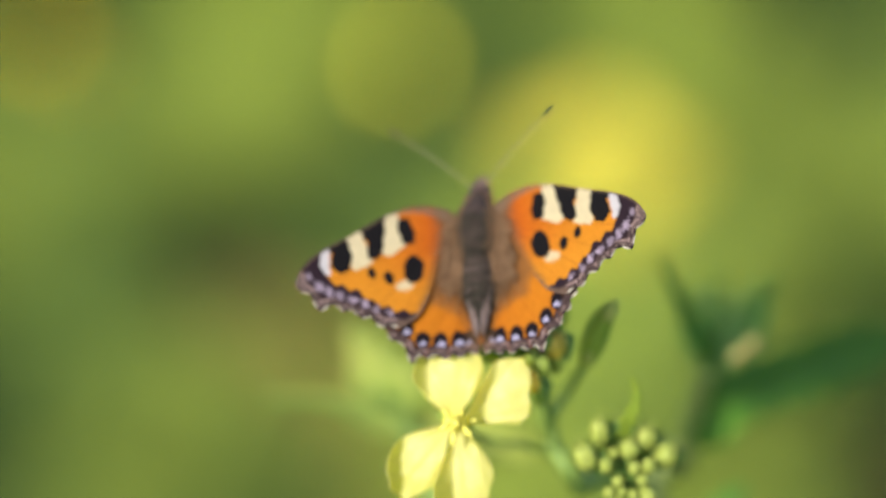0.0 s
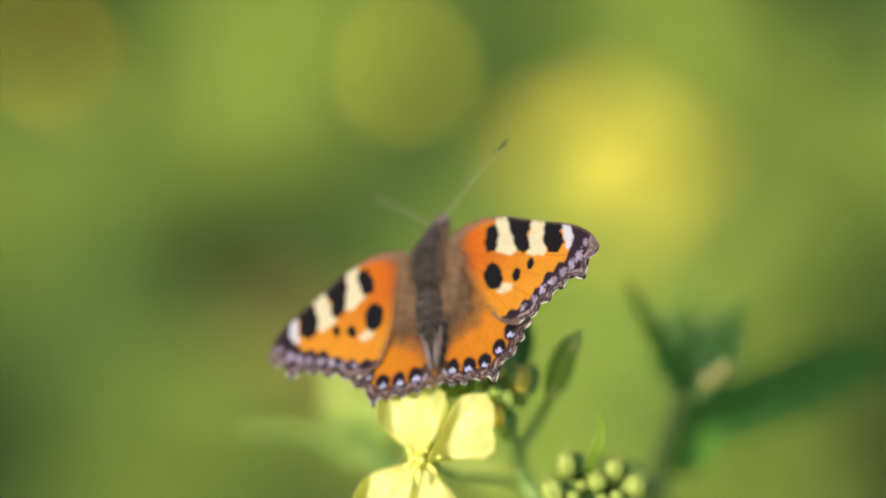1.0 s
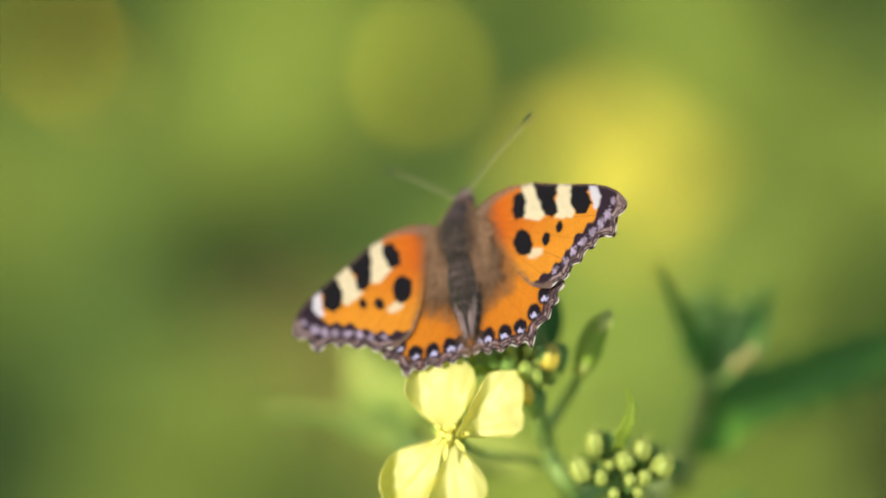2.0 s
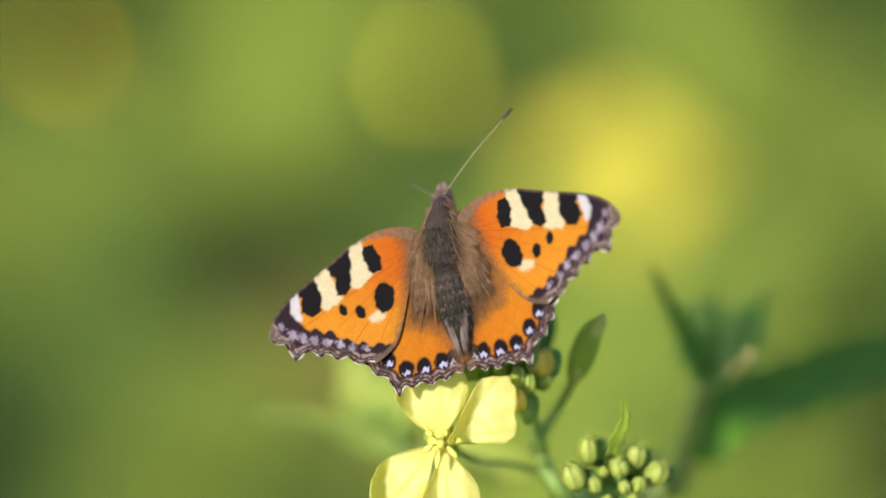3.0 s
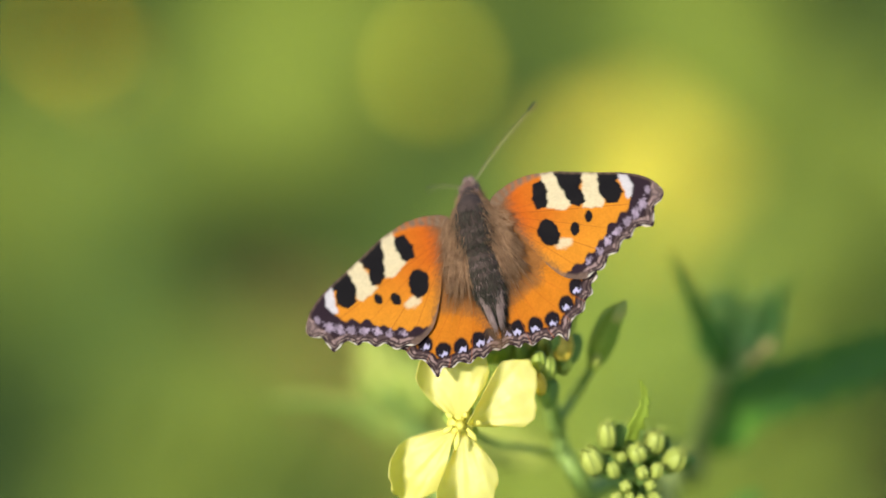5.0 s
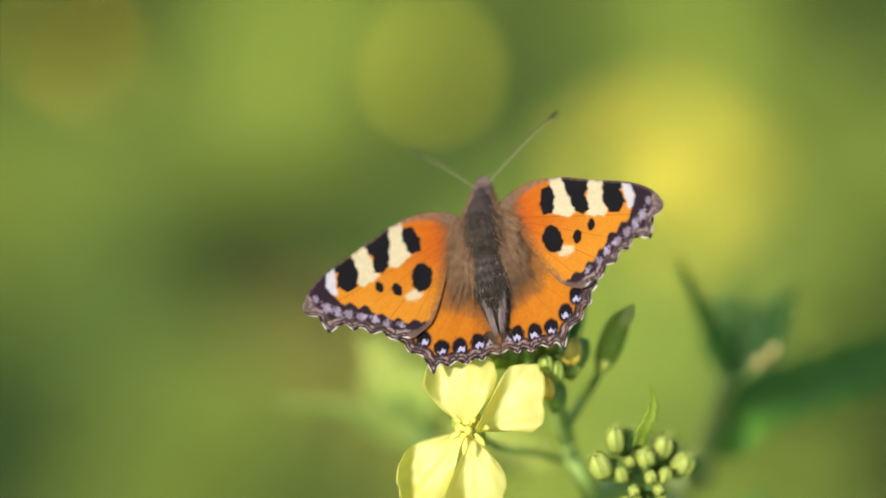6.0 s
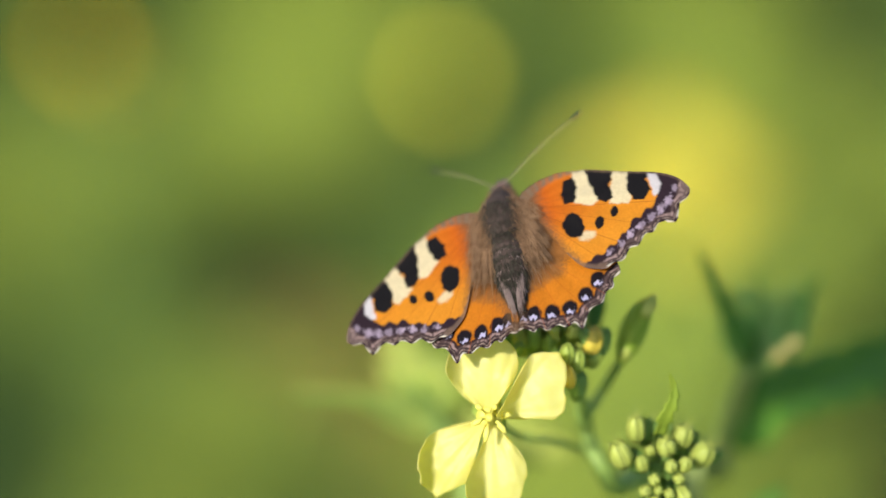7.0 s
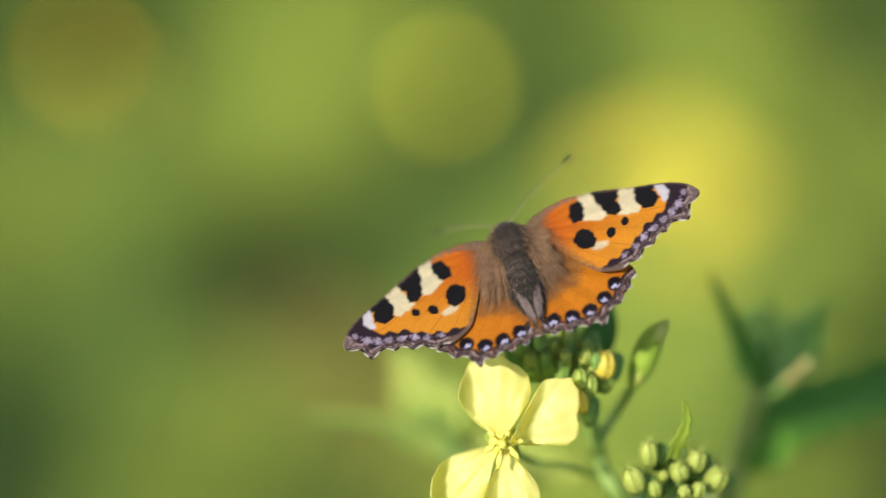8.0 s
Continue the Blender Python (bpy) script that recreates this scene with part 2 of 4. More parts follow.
def meadow():
    """Low herbs and grass in tufts: many leaves in one sheet of growth."""
    rnd = random.Random(4)
    verts, faces, slots = [], [], []

    def tuft(x, y, tint, height, leaves, wide):
        for _ in range(leaves):
            a, lean = rnd.uniform(0, 6.283), rnd.uniform(0.25, 1.1)
            h = height * rnd.uniform(0.6, 1.1)
            o = Vector((x + rnd.uniform(-0.02, 0.02), y + rnd.uniform(-0.02, 0.02), -0.005))
            out = Vector((math.cos(a), math.sin(a), 0))
            pts = [o, o + out * h * lean * 0.35 + Vector((0, 0, h * 0.6)), o + out * h * lean * 0.9 + Vector((0, 0, h * 0.8))]
            s = Vector((-math.sin(a), math.cos(a), 0)) * wide * rnd.uniform(0.7, 1.3)
            k = len(verts)
            mid = pts[1] + (pts[2] - pts[1]) * 0.4
            verts.extend([pts[0] - s * 0.2, pts[0] + s * 0.2, pts[1] + s * 0.9, mid + s, pts[2], mid - s, pts[1] - s * 0.9])
            faces.append((k, k + 1, k + 2, k + 6))
            faces.append((k + 6, k + 2, k + 3, k + 5))
            faces.append((k + 5, k + 3, k + 4))
            slots.extend([tint] * 3)

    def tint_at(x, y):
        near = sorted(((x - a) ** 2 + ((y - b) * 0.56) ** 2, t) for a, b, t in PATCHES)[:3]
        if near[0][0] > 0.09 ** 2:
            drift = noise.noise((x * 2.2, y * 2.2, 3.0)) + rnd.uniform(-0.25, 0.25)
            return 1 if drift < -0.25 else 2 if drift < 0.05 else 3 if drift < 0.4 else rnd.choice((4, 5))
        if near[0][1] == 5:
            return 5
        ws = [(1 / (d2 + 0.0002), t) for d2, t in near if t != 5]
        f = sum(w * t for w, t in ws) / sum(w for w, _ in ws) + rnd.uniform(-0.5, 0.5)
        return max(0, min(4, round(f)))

    # thickest in the middle of the clearing, thinning out to the far meadow
    count = 26000
    for k in range(count):
        r = 30.0 * ((k + 1) / count) ** 2
        a = k * 2.39996
        gap = 0.4 / math.sqrt(count * 0.0145 * max(r, 0.05) ** -1.5)
        x, y = r * math.cos(a) + rnd.uniform(-gap, gap), 1.55 + r * math.sin(a) + rnd.uniform(-gap, gap)
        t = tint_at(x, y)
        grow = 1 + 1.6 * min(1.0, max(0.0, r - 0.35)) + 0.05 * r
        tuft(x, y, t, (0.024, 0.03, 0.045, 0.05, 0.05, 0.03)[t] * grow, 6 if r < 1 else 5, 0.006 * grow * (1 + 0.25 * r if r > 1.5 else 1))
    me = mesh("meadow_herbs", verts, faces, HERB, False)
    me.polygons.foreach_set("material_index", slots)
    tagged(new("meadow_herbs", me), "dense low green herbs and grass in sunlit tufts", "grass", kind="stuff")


def far_flower(x, y, d, heads, spread, size, label, seed):
    """A flowering stalk in the meadow, topped by small four-petalled flowers."""
    rnd = random.Random(seed)
    top = V(x, y, d)
    base = Vector((top.x + rnd.uniform(-0.02, 0.02), top.y + 0.02, 0.0))
    ob = thing("yellow_flower_plant", base, label, "flower", "yellow flowers in the meadow")
    line = curve([base - Vector((0, 0, 0.01)), (base + top) / 2 + Vector((0.006, 0, 0.01)), top], 5)
    part("stem", tube(line, [0.0022, 0.0014], 6), STEM, ob, base=base)
    for k in range(3):
        f = line[2 + 2 * k]
        a = rnd.uniform(0, 6.28)
        o = Vector((math.cos(a), math.sin(a), 0.5))
        part("leaf", blade(curve([f, f + o * 0.02, f + o * 0.04 - Vector((0, 0, 0.008))], 3), (0, 0, 1), [0.002, 0.008, 0.006, 0.0005]), HERB[2], ob, base=base)
    for k in range(heads):
        r, a = spread * math.sqrt((k + 0.5) / heads), k * 2.4
        c = top + RIGHT * r * math.cos(a) * 1.3 + (AHEAD * 0.5 - DOWN) * r * math.sin(a)
        if (c - top).length > 0.004:
            part("pedicel", tube(curve([top - Vector((0, 0, 0.02 + r * 0.5)), (top + c) / 2 - Vector((0, 0, 0.006)), c], 3), [0.0007, 0.0005], 5), STEM, ob, base=base)
        shapes = []
        for p in range(4):
            b = p * math.pi / 2 + rnd.uniform(-0.2, 0.2)
            o = (RIGHT * math.cos(b) - DOWN * math.sin(b)) - AHEAD * 0.35
            shapes.append(blade(curve([c, c + o * size * 0.5, c + o * size], 3), -AHEAD, [size * 0.12, size * 0.3, size * 0.5, size * 0.45, size * 0.1], 0.1))
        part("flower", join(*shapes), PETAL_FAR, ob, base=base)
    return ob


def round_flower(x, y, d, radius, label, mat):
    """A round flower of five broad, glossy, overlapping petals on a bare stalk."""
    face = (SUN_TO - AHEAD).normalized()
    side = face.orthogonal().normalized()
    over = face.cross(side)
    c = V(x, y, d)
    base = Vector((c.x + 0.01, c.y + 0.02, 0.0))
    ob = thing("round_yellow_flower", base, label, "flower", "round flowers in the meadow")
    part("stem", tube(curve([base - Vector((0, 0, 0.01)), (base + c) / 2, c - face * 0.004], 5), [0.002, 0.0016], 6), STEM, ob, base=base)
    part("calyx", tube([c - face * 0.008, c - face * 0.004, c - face * 0.001], [0.002, radius * 0.3, radius * 0.35], 10), STEM, ob, base=base)
    for k in range(5):
        a = k * 1.2566
        o = side * math.cos(a) + over * math.sin(a)
        h = face * 0.0003 * (k % 3)
        line = curve([c + h, c + o * radius * 0.5 + h, c + o * radius + h], 4)
        part("petal", blade(line, face, [radius * 0.1, radius * 0.45, radius * 0.62, radius * 0.66, radius * 0.5, radius * 0.15], 0.03, 0.0002, 6), mat, ob, base=base)
    part("stamens", tube([c, c + face * 0.0012, c + face * 0.0022], [radius * 0.16, radius * 0.18, radius * 0.06], 10), STAMEN, ob, "tight yellow tuft of stamens", base)


def butterfly_noise(x, y, seed):
    """Smooth random values between -1 and 1 over a plane."""
    lat = np.random.RandomState(seed).uniform(-1, 1, (64, 64))
    i, j = np.floor(x).astype(int), np.floor(y).astype(int)
    u, v = x - i, y - j
    u, v = u * u * (3 - 2 * u), v * v * (3 - 2 * v)
    a, b, c, d = lat[i % 64, j % 64], lat[(i + 1) % 64, j % 64], lat[i % 64, (j + 1) % 64], lat[(i + 1) % 64, (j + 1) % 64]
    return a * (1 - u) * (1 - v) + b * u * (1 - v) + c * (1 - u) * v + d * u * v


# ---- butterfly: millimetres in the plane of each spread wing ----
FORE_COSTA = [(2.2, 7.2), (3.6, 9.0), (6.2, 9.75), (8.7, 9.75), (11.9, 8.9), (15.0, 7.4), (18.2, 5.85), (20.6, 4.7), (22.7, 3.4), (24.2, 2.0), (25.1, 0.5), (25.35, -0.5)]
FORE_EDGE = [(24.7, -1.4), (23.6, -1.8), (23.2, -2.8), (22.5, -4.3), (21.3, -3.7), (20.2, -3.6), (19.3, -4.6), (18.2, -4.5), (17.0, -5.6), (15.7, -5.6), (14.6, -6.9), (13.2, -6.9), (12.0, -7.3)]
FORE_REAR = [(10.6, -6.7), (9.1, -5.6), (7.9, -3.7), (6.8, -1.3), (5.7, 1.4), (4.6, 4.1), (3.0, 5.6)]
HIND_COSTA = [(0.6, 6.0), (4.2, 5.4), (9.6, 0.2), (13.6, -3.0), (14.6, -5.5)]
HIND_EDGE = [(13.6, -6.5), (13.6, -7.7), (12.5, -8.3), (11.9, -9.6), (10.6, -10.1), (9.9, -11.0), (9.0, -13.0), (8.0, -11.9), (6.8, -12.2), (5.7, -11.7), (4.4, -12.3), (3.3, -11.6), (2.5, -12.0), (1.3, -11.2), (0.1, -11.4)]
HIND_REAR = [(-0.3, -9.0), (0.3, -5.0), (0.2, -1.0), (0.2, 3.0)]


def flat_curve(pts, steps):
    return np.array([(p.x, p.y) for p in curve([(a, b, 0) for a, b in pts], steps)])


def inside(x, y, poly):
    """Signed distance to a closed polygon, negative within."""
    poly = np.array(poly, float)
    best, odd = np.full(x.shape, 1e9), np.zeros(x.shape, bool)
    for (ax, ay), (bx, by) in zip(poly, np.roll(poly, -1, 0)):
        ex, ey, wx, wy = bx - ax, by - ay, x - ax, y - ay
        t = np.clip((wx * ex + wy * ey) / (ex * ex + ey * ey + 1e-12), 0, 1)
        best = np.minimum(best, (wx - ex * t) ** 2 + (wy - ey * t) ** 2)
        cross = (ay > y) != (by > y)
        odd ^= cross & (x < ex * (y - ay) / (ey if abs(ey) > 1e-9 else 1e-9) + ax)
    return np.sqrt(best) * np.where(odd, -1, 1)


def edge_distance(x, y, line):
    best, where = np.full(x.shape, 1e9), np.zeros(x.shape)
    run = 0.0
    for (ax, ay), (bx, by) in zip(line[:-1], line[1:]):
        ex, ey, wx, wy = bx - ax, by - ay, x - ax, y - ay
        n = math.hypot(ex, ey)
        t = np.clip((wx * ex + wy * ey) / (n * n + 1e-12), 0, 1)
        d = (wx - ex * t) ** 2 + (wy - ey * t) ** 2
        where = np.where(d < best, run + t * n, where)
        best = np.minimum(best, d)
        run += n
    return np.sqrt(best), where


def step(d, soft):
    """1 where d is well below zero, 0 where well above."""
    t = np.clip(0.5 - d / (2 * soft), 0, 1)
    return t * t * (3 - 2 * t)


def lay(col, colour, alpha):
    return col + (np.array(colour) - col) * alpha[:, None]


def disc(x, y, cx, cy, rx, ry, turn=0.0):
    c, s = math.cos(turn), math.sin(turn)
    u, v = (x - cx) * c + (y - cy) * s, -(x - cx) * s + (y - cy) * c
    return (np.sqrt((u / rx) ** 2 + (v / ry) ** 2) - 1) * min(rx, ry)


BLACK, CREAM, WHITE = (0.010, 0.009, 0.010), (0.64, 0.55, 0.35), (0.56, 0.53, 0.54)
BROWN, TAN, MAUVE, BLUE = (0.028, 0.016, 0.023), (0.42, 0.29, 0.27), (0.44, 0.35, 0.45), (0.50, 0.47, 0.66)


def margin(col, x, y, line, wob):
    """The banded scalloped border that both wings share."""
    d, s = edge_distance(x, y, line)
    d = d + wob * 0.14
    col = lay(col, (0.035, 0.02, 0.022), step(d - 1.45, 0.12))
    grain = butterfly_noise(x * 4.0, y * 4.0, 12)
    patch = np.clip(0.35 + 1.3 * np.sin(s * 2.6 + 0.6) + 0.7 * wob + 0.9 * grain, 0, 1)
    fleck = np.clip(0.5 + 1.4 * butterfly_noise(x * 3.1, y * 3.1, 13), 0, 1)
    col = lay(col, TAN, step(np.abs(d - 0.95) - 0.18, 0.10) * (0.14 + 0.60 * patch))
    col = lay(col, (0.34, 0.25, 0.21), step(np.abs(d - 0.46) - 0.11, 0.07) * (0.18 + 0.60 * fleck))
    col = lay(col, (0.66, 0.60, 0.50), step(d - 0.16, 0.06) * np.clip(0.6 + 0.8 * np.sin(s * 2.9) + wob * 0.4, 0, 1))
    return col


def paint_fore(x, y):
    wob = butterfly_noise(x * 1.6, y * 1.6, 1)
    fine = butterfly_noise(x * 5, y * 5, 2)
    wx, wy = x + 0.16 * wob + 0.06 * fine, y + 0.16 * butterfly_noise(x * 1.6, y * 1.6, 3) + 0.06 * butterfly_noise(x * 5, y * 5, 4)
    t = np.clip((x - 6) / 10, 0, 1)[:, None]
    col = np.array((0.52, 0.112, 0.009)) * (1 - t) + np.array((0.61, 0.225, 0.016)) * t
    low = np.clip((3.5 - y) / 6, 0, 1)[:, None]
    col = col + (np.array((0.63, 0.262, 0.022)) - col) * low * 0.8
    # veins, fanning from the base
    a = np.arctan2(y - 6.5, x - 3.0)
    for v in (-0.16, -0.36, -0.55, -0.74, -0.95):
        dark = 0.75 if v in (-0.36, -0.74) else 0.5
        col = lay(col, (0.24, 0.06, 0.012), step(np.abs(a - v) * np.hypot(x - 3, y - 6.5) - 0.04, 0.06) * dark)
    # pale bars and black bars along the front edge
    col = lay(col, CREAM, step(inside(wx, wy, [(10.4, 9.6), (13.2, 8.8), (13.0, 6.0), (13.4, 3.2), (12.4, 2.9), (9.9, 4.3), (10.6, 6.4)]), 0.2))
    col = lay(col, CREAM, step(inside(wx, wy, [(16.0, 7.2), (18.4, 6.0), (17.6, 3.2), (17.5, 1.4), (16.9, 1.1), (14.6, 2.2), (15.0, 4.0)]), 0.2))
    for p in ([(9.3, 8.2), (10.6, 8.1), (10.9, 6.4), (10.0, 4.3), (8.7, 4.7), (8.5, 6.5)],
              [(12.4, 8.9), (16.4, 7.2), (15.0, 4.9), (15.3, 2.9), (14.3, 2.55), (13.1, 3.4), (12.75, 5.8)],
              [(17.9, 6.2), (21.2, 4.6), (20.0, 3.5), (20.4, 1.8), (19.2, 0.9), (17.7, 1.4), (17.4, 3.1)]):
        col = lay(col, BLACK, step(inside(wx, wy, p), 0.12))
    # dark outer border, then its lunules
    band = [(20.5, 5.2), (20.9, 3.4), (21.3, 2.0), (20.9, 0.2), (19.5, -0.9), (17.2, -1.7), (15.8, -3.1), (14.0, -4.0), (12.0, -4.9), (9.9, -5.2), (9.0, -6.5), (14, -10), (28, -6), (28, 6)]
    col = lay(col, BROWN, step(inside(wx, wy + 0.25 * np.sin(x * 3.2), band), 0.18))
    col = lay(col, WHITE, step(inside(wx, wy, [(20.5, 4.5), (21.6, 3.9), (21.75, 2.2), (21.15, 0.8), (20.5, 0.5), (20.6, 1.8), (20.3, 3.2)]), 0.16))
    col = margin(col, x, y, flat_curve(FORE_COSTA[-2:] + FORE_EDGE, 4), wob)
    for cx, cy, r in ((23.3, 0.7, 0.55), (22.2, -0.8, 0.7), (20.9, -1.6, 0.75), (19.4, -2.2, 0.7), (17.9, -2.9, 0.62), (16.3, -3.7, 0.6), (14.7, -4.5, 0.55), (13.0, -5.2, 0.5)):
        split = 0.35 * np.sin((x - cx) * 9)
        col = lay(col, MAUVE, step(disc(wx + 0.25 * fine, wy + 0.25 * split, cx, cy, r * 0.75, r, -0.5), 0.22) * np.clip(0.75 + 0.3 * wob, 0, 1))
    col = lay(col, (0.20, 0.14, 0.13), step(disc(wx, wy, 24.3, -0.2, 0.7, 1.1, -0.4), 0.3) * 0.6)
    # spots
    col = lay(col, CREAM, step(disc(wx, wy, 10.6, -1.35, 1.15, 0.75, -0.25), 0.25) * 0.9)
    col = lay(col, BLACK, step(disc(wx, wy, 9.2, 0.95, 1.42, 2.05, 0.12), 0.14))
    col = lay(col, BLACK, step(disc(wx, wy, 14.9, 0.7, 0.55, 0.82, -0.3), 0.1))
    col = lay(col, BLACK, step(disc(wx, wy, 12.7, -0.2, 0.62, 1.0, -0.3), 0.1))
    # brown base and rear edge, speckled front edge
    col = lay(col, (0.15, 0.085, 0.042), step(inside(wx + 0.3 * fine, wy, [(0, 12), (5.8, 11), (5.6, 8.4), (5.5, 5.6), (6.3, 2.0), (7.3, -1.5), (8.6, -4.4), (5, -4), (0, 4)]), 1.2) * 0.88)
    col = lay(col, (0.17, 0.11, 0.08), step(inside(wx, wy, [(7.4, -2.6), (9.2, -5.2), (11, -6.2), (12.5, -6.4), (12, -8), (8, -7), (6.6, -2)]), 0.25) * 0.8)
    front, fs = edge_distance(x, y, flat_curve(FORE_COSTA, 5))
    width = np.clip(1.7 - (x - 4.5) * 0.21, 0.22, 1.7)
    col = lay(col, (0.20, 0.135, 0.085), step(front - width, 0.3) * (0.75 + 0.25 * np.sin(fs * 5 + wob)))
    return col * 0.94 * (1 + 0.07 * fine)[:, None]


def paint_hind(x, y):
    wob = butterfly_noise(x * 1.6, y * 1.6, 5)
    fine = butterfly_noise(x * 5, y * 5, 6)
    wx, wy = x + 0.14 * wob + 0.06 * fine, y + 0.14 * butterfly_noise(x * 1.6, y * 1.6, 7)
    t = np.clip((x - 1) / 8, 0, 1)[:, None]
    col = np.array((0.51, 0.160, 0.011)) * (1 - t) + np.array((0.56, 0.194, 0.013)) * t
    line = flat_curve(HIND_COSTA[-1:] + HIND_EDGE, 4)
    d, s = edge_distance(x, y, line)
    lunules = ((11.5, -6.6), (9.75, -8.45), (7.5, -9.95), (5.1, -10.05), (2.6, -9.75), (1.2, -9.6))
    dark = d - 1.5
    for cx, cy in lunules:
        dark = np.minimum(dark, disc(wx, wy, cx + 0.05, cy + 0.3, 1.1, 1.3))
    col = lay(col, (0.012, 0.009, 0.012), step(dark, 0.2))
    col = margin(col, x, y, line, wob)
    for cx, cy in lunules:
        r = 0.56 if cx > 2 else 0.4
        split = np.abs(np.sin((x - cx) * 4.5)) * 0.35
        col = lay(col, BLUE, step(disc(wx, wy + split - 0.1, cx, cy, r, r * 0.62, -0.25) + 0.12 * fine, 0.1))
    # dark brown base under the fur
    col = lay(col, (0.14, 0.08, 0.04), step(inside(wx + 0.5 * fine, wy + 0.3 * wob, [(0, 5), (14, 5), (9.5, -1.0), (7.6, -2.2), (7.0, -4.2), (4.2, -5.2), (2.0, -6.4), (1.0, -12), (-1, -12)]), 0.9) * 0.65)
    a = np.arctan2(y - 2.0, x - 1.0)
    for v in (-0.75, -0.95, -1.15, -1.35):
        col = lay(col, (0.42, 0.10, 0.01), step(np.abs(a - v) * np.hypot(x - 1, y - 2) - 0.05, 0.05) * 0.4)
    return col * 0.94 * (1 + 0.07 * fine)[:, None]


def wing(name, outline, root, hinge_y, paint, side, parent, label, camber):
    """A wing as a fine fan from its root to the scalloped rim, coloured scale by scale."""
    rim = flat_curve(outline + outline[:1], 10)[:-1]
    fine = []
    for a, b in zip(rim, np.roll(rim, -1, 0)):
        n = max(1, int(np.hypot(*(b - a)) / 0.13))
        fine += [a + (b - a) * k / n for k in range(n)]
    rim = np.array(fine)
    n, rows = len(rim), 120
    r = (np.arange(1, rows + 1) / rows)[:, None, None] ** 0.85
    flat = (np.array(root) + (rim[None] - np.array(root)) * r).reshape(-1, 2)
    flat = np.vstack([np.array(root)[None], flat])
    x, y = flat[:, 0], flat[:, 1]
    col = np.clip(paint(x, y), 0.004, 0.9)
    ang, rad = np.arctan2(y - root[1], x - root[0]), np.hypot(x - root[0], y - root[1])
    z = 0.09 * np.sin(ang * 17) * np.clip(rad / 8, 0, 1) + camber * (rad / 20) ** 2 + 0.03 * butterfly_noise(x * 1.2, y * 1.2, 9)
    verts = np.stack([side * (x - 1.5), y - hinge_y, z], 1) * 0.001
    faces = [(0, 1 + j, 1 + (j + 1) % n) for j in range(n)]
    for i in range(rows - 1):
        a, b = 1 + i * n, 1 + (i + 1) * n
        faces += [(a + j, b + j, b + (j + 1) % n, a + (j + 1) % n) for j in range(n)]
    if side < 0:
        faces = [tuple(reversed(f)) for f in faces]
    me = mesh(name, verts, faces, WING)
    me.color_attributes.new("Col", "FLOAT_COLOR", "POINT").data.foreach_set("color", np.hstack([col, np.ones((len(col), 1))]).ravel())
    ob = new(name, me)
    ob.parent = parent
    solid = ob.modifiers.new("thickness", "SOLIDIFY")
    solid.thickness, solid.offset = 0.00008, -1
    return tagged(ob, label)


def strands(roots, tips, width, lift, rnd):
    """Fine curved hairs from root to tip, each a thin three-sided spike."""
    verts, faces = [], []
    for a, b in zip(roots, tips):
        a, b = Vector(a), Vector(b)
        d = (b - a)
        s = d.cross(Vector((rnd.uniform(-1, 1), rnd.uniform(-1, 1), 1))).normalized() * width
        u = d.cross(s).normalized() * width
        m = (a + b) / 2 + Vector((0, 0, lift * d.length))
        k = len(verts)
        verts += [a - s, a + s, a + u, m - s * 0.8, m + s * 0.8, m + u * 0.8, b]
        faces += [(k, k + 1, k + 4, k + 3), (k + 1, k + 2, k + 5, k + 4), (k + 2, k, k + 3, k + 5), (k + 3, k + 4, k + 6), (k + 4, k + 5, k + 6), (k + 5, k + 3, k + 6)]
    return verts, faces


def mm(verts_faces):
    return [Vector(v) * 0.001 for v in verts_faces[0]], verts_faces[1]


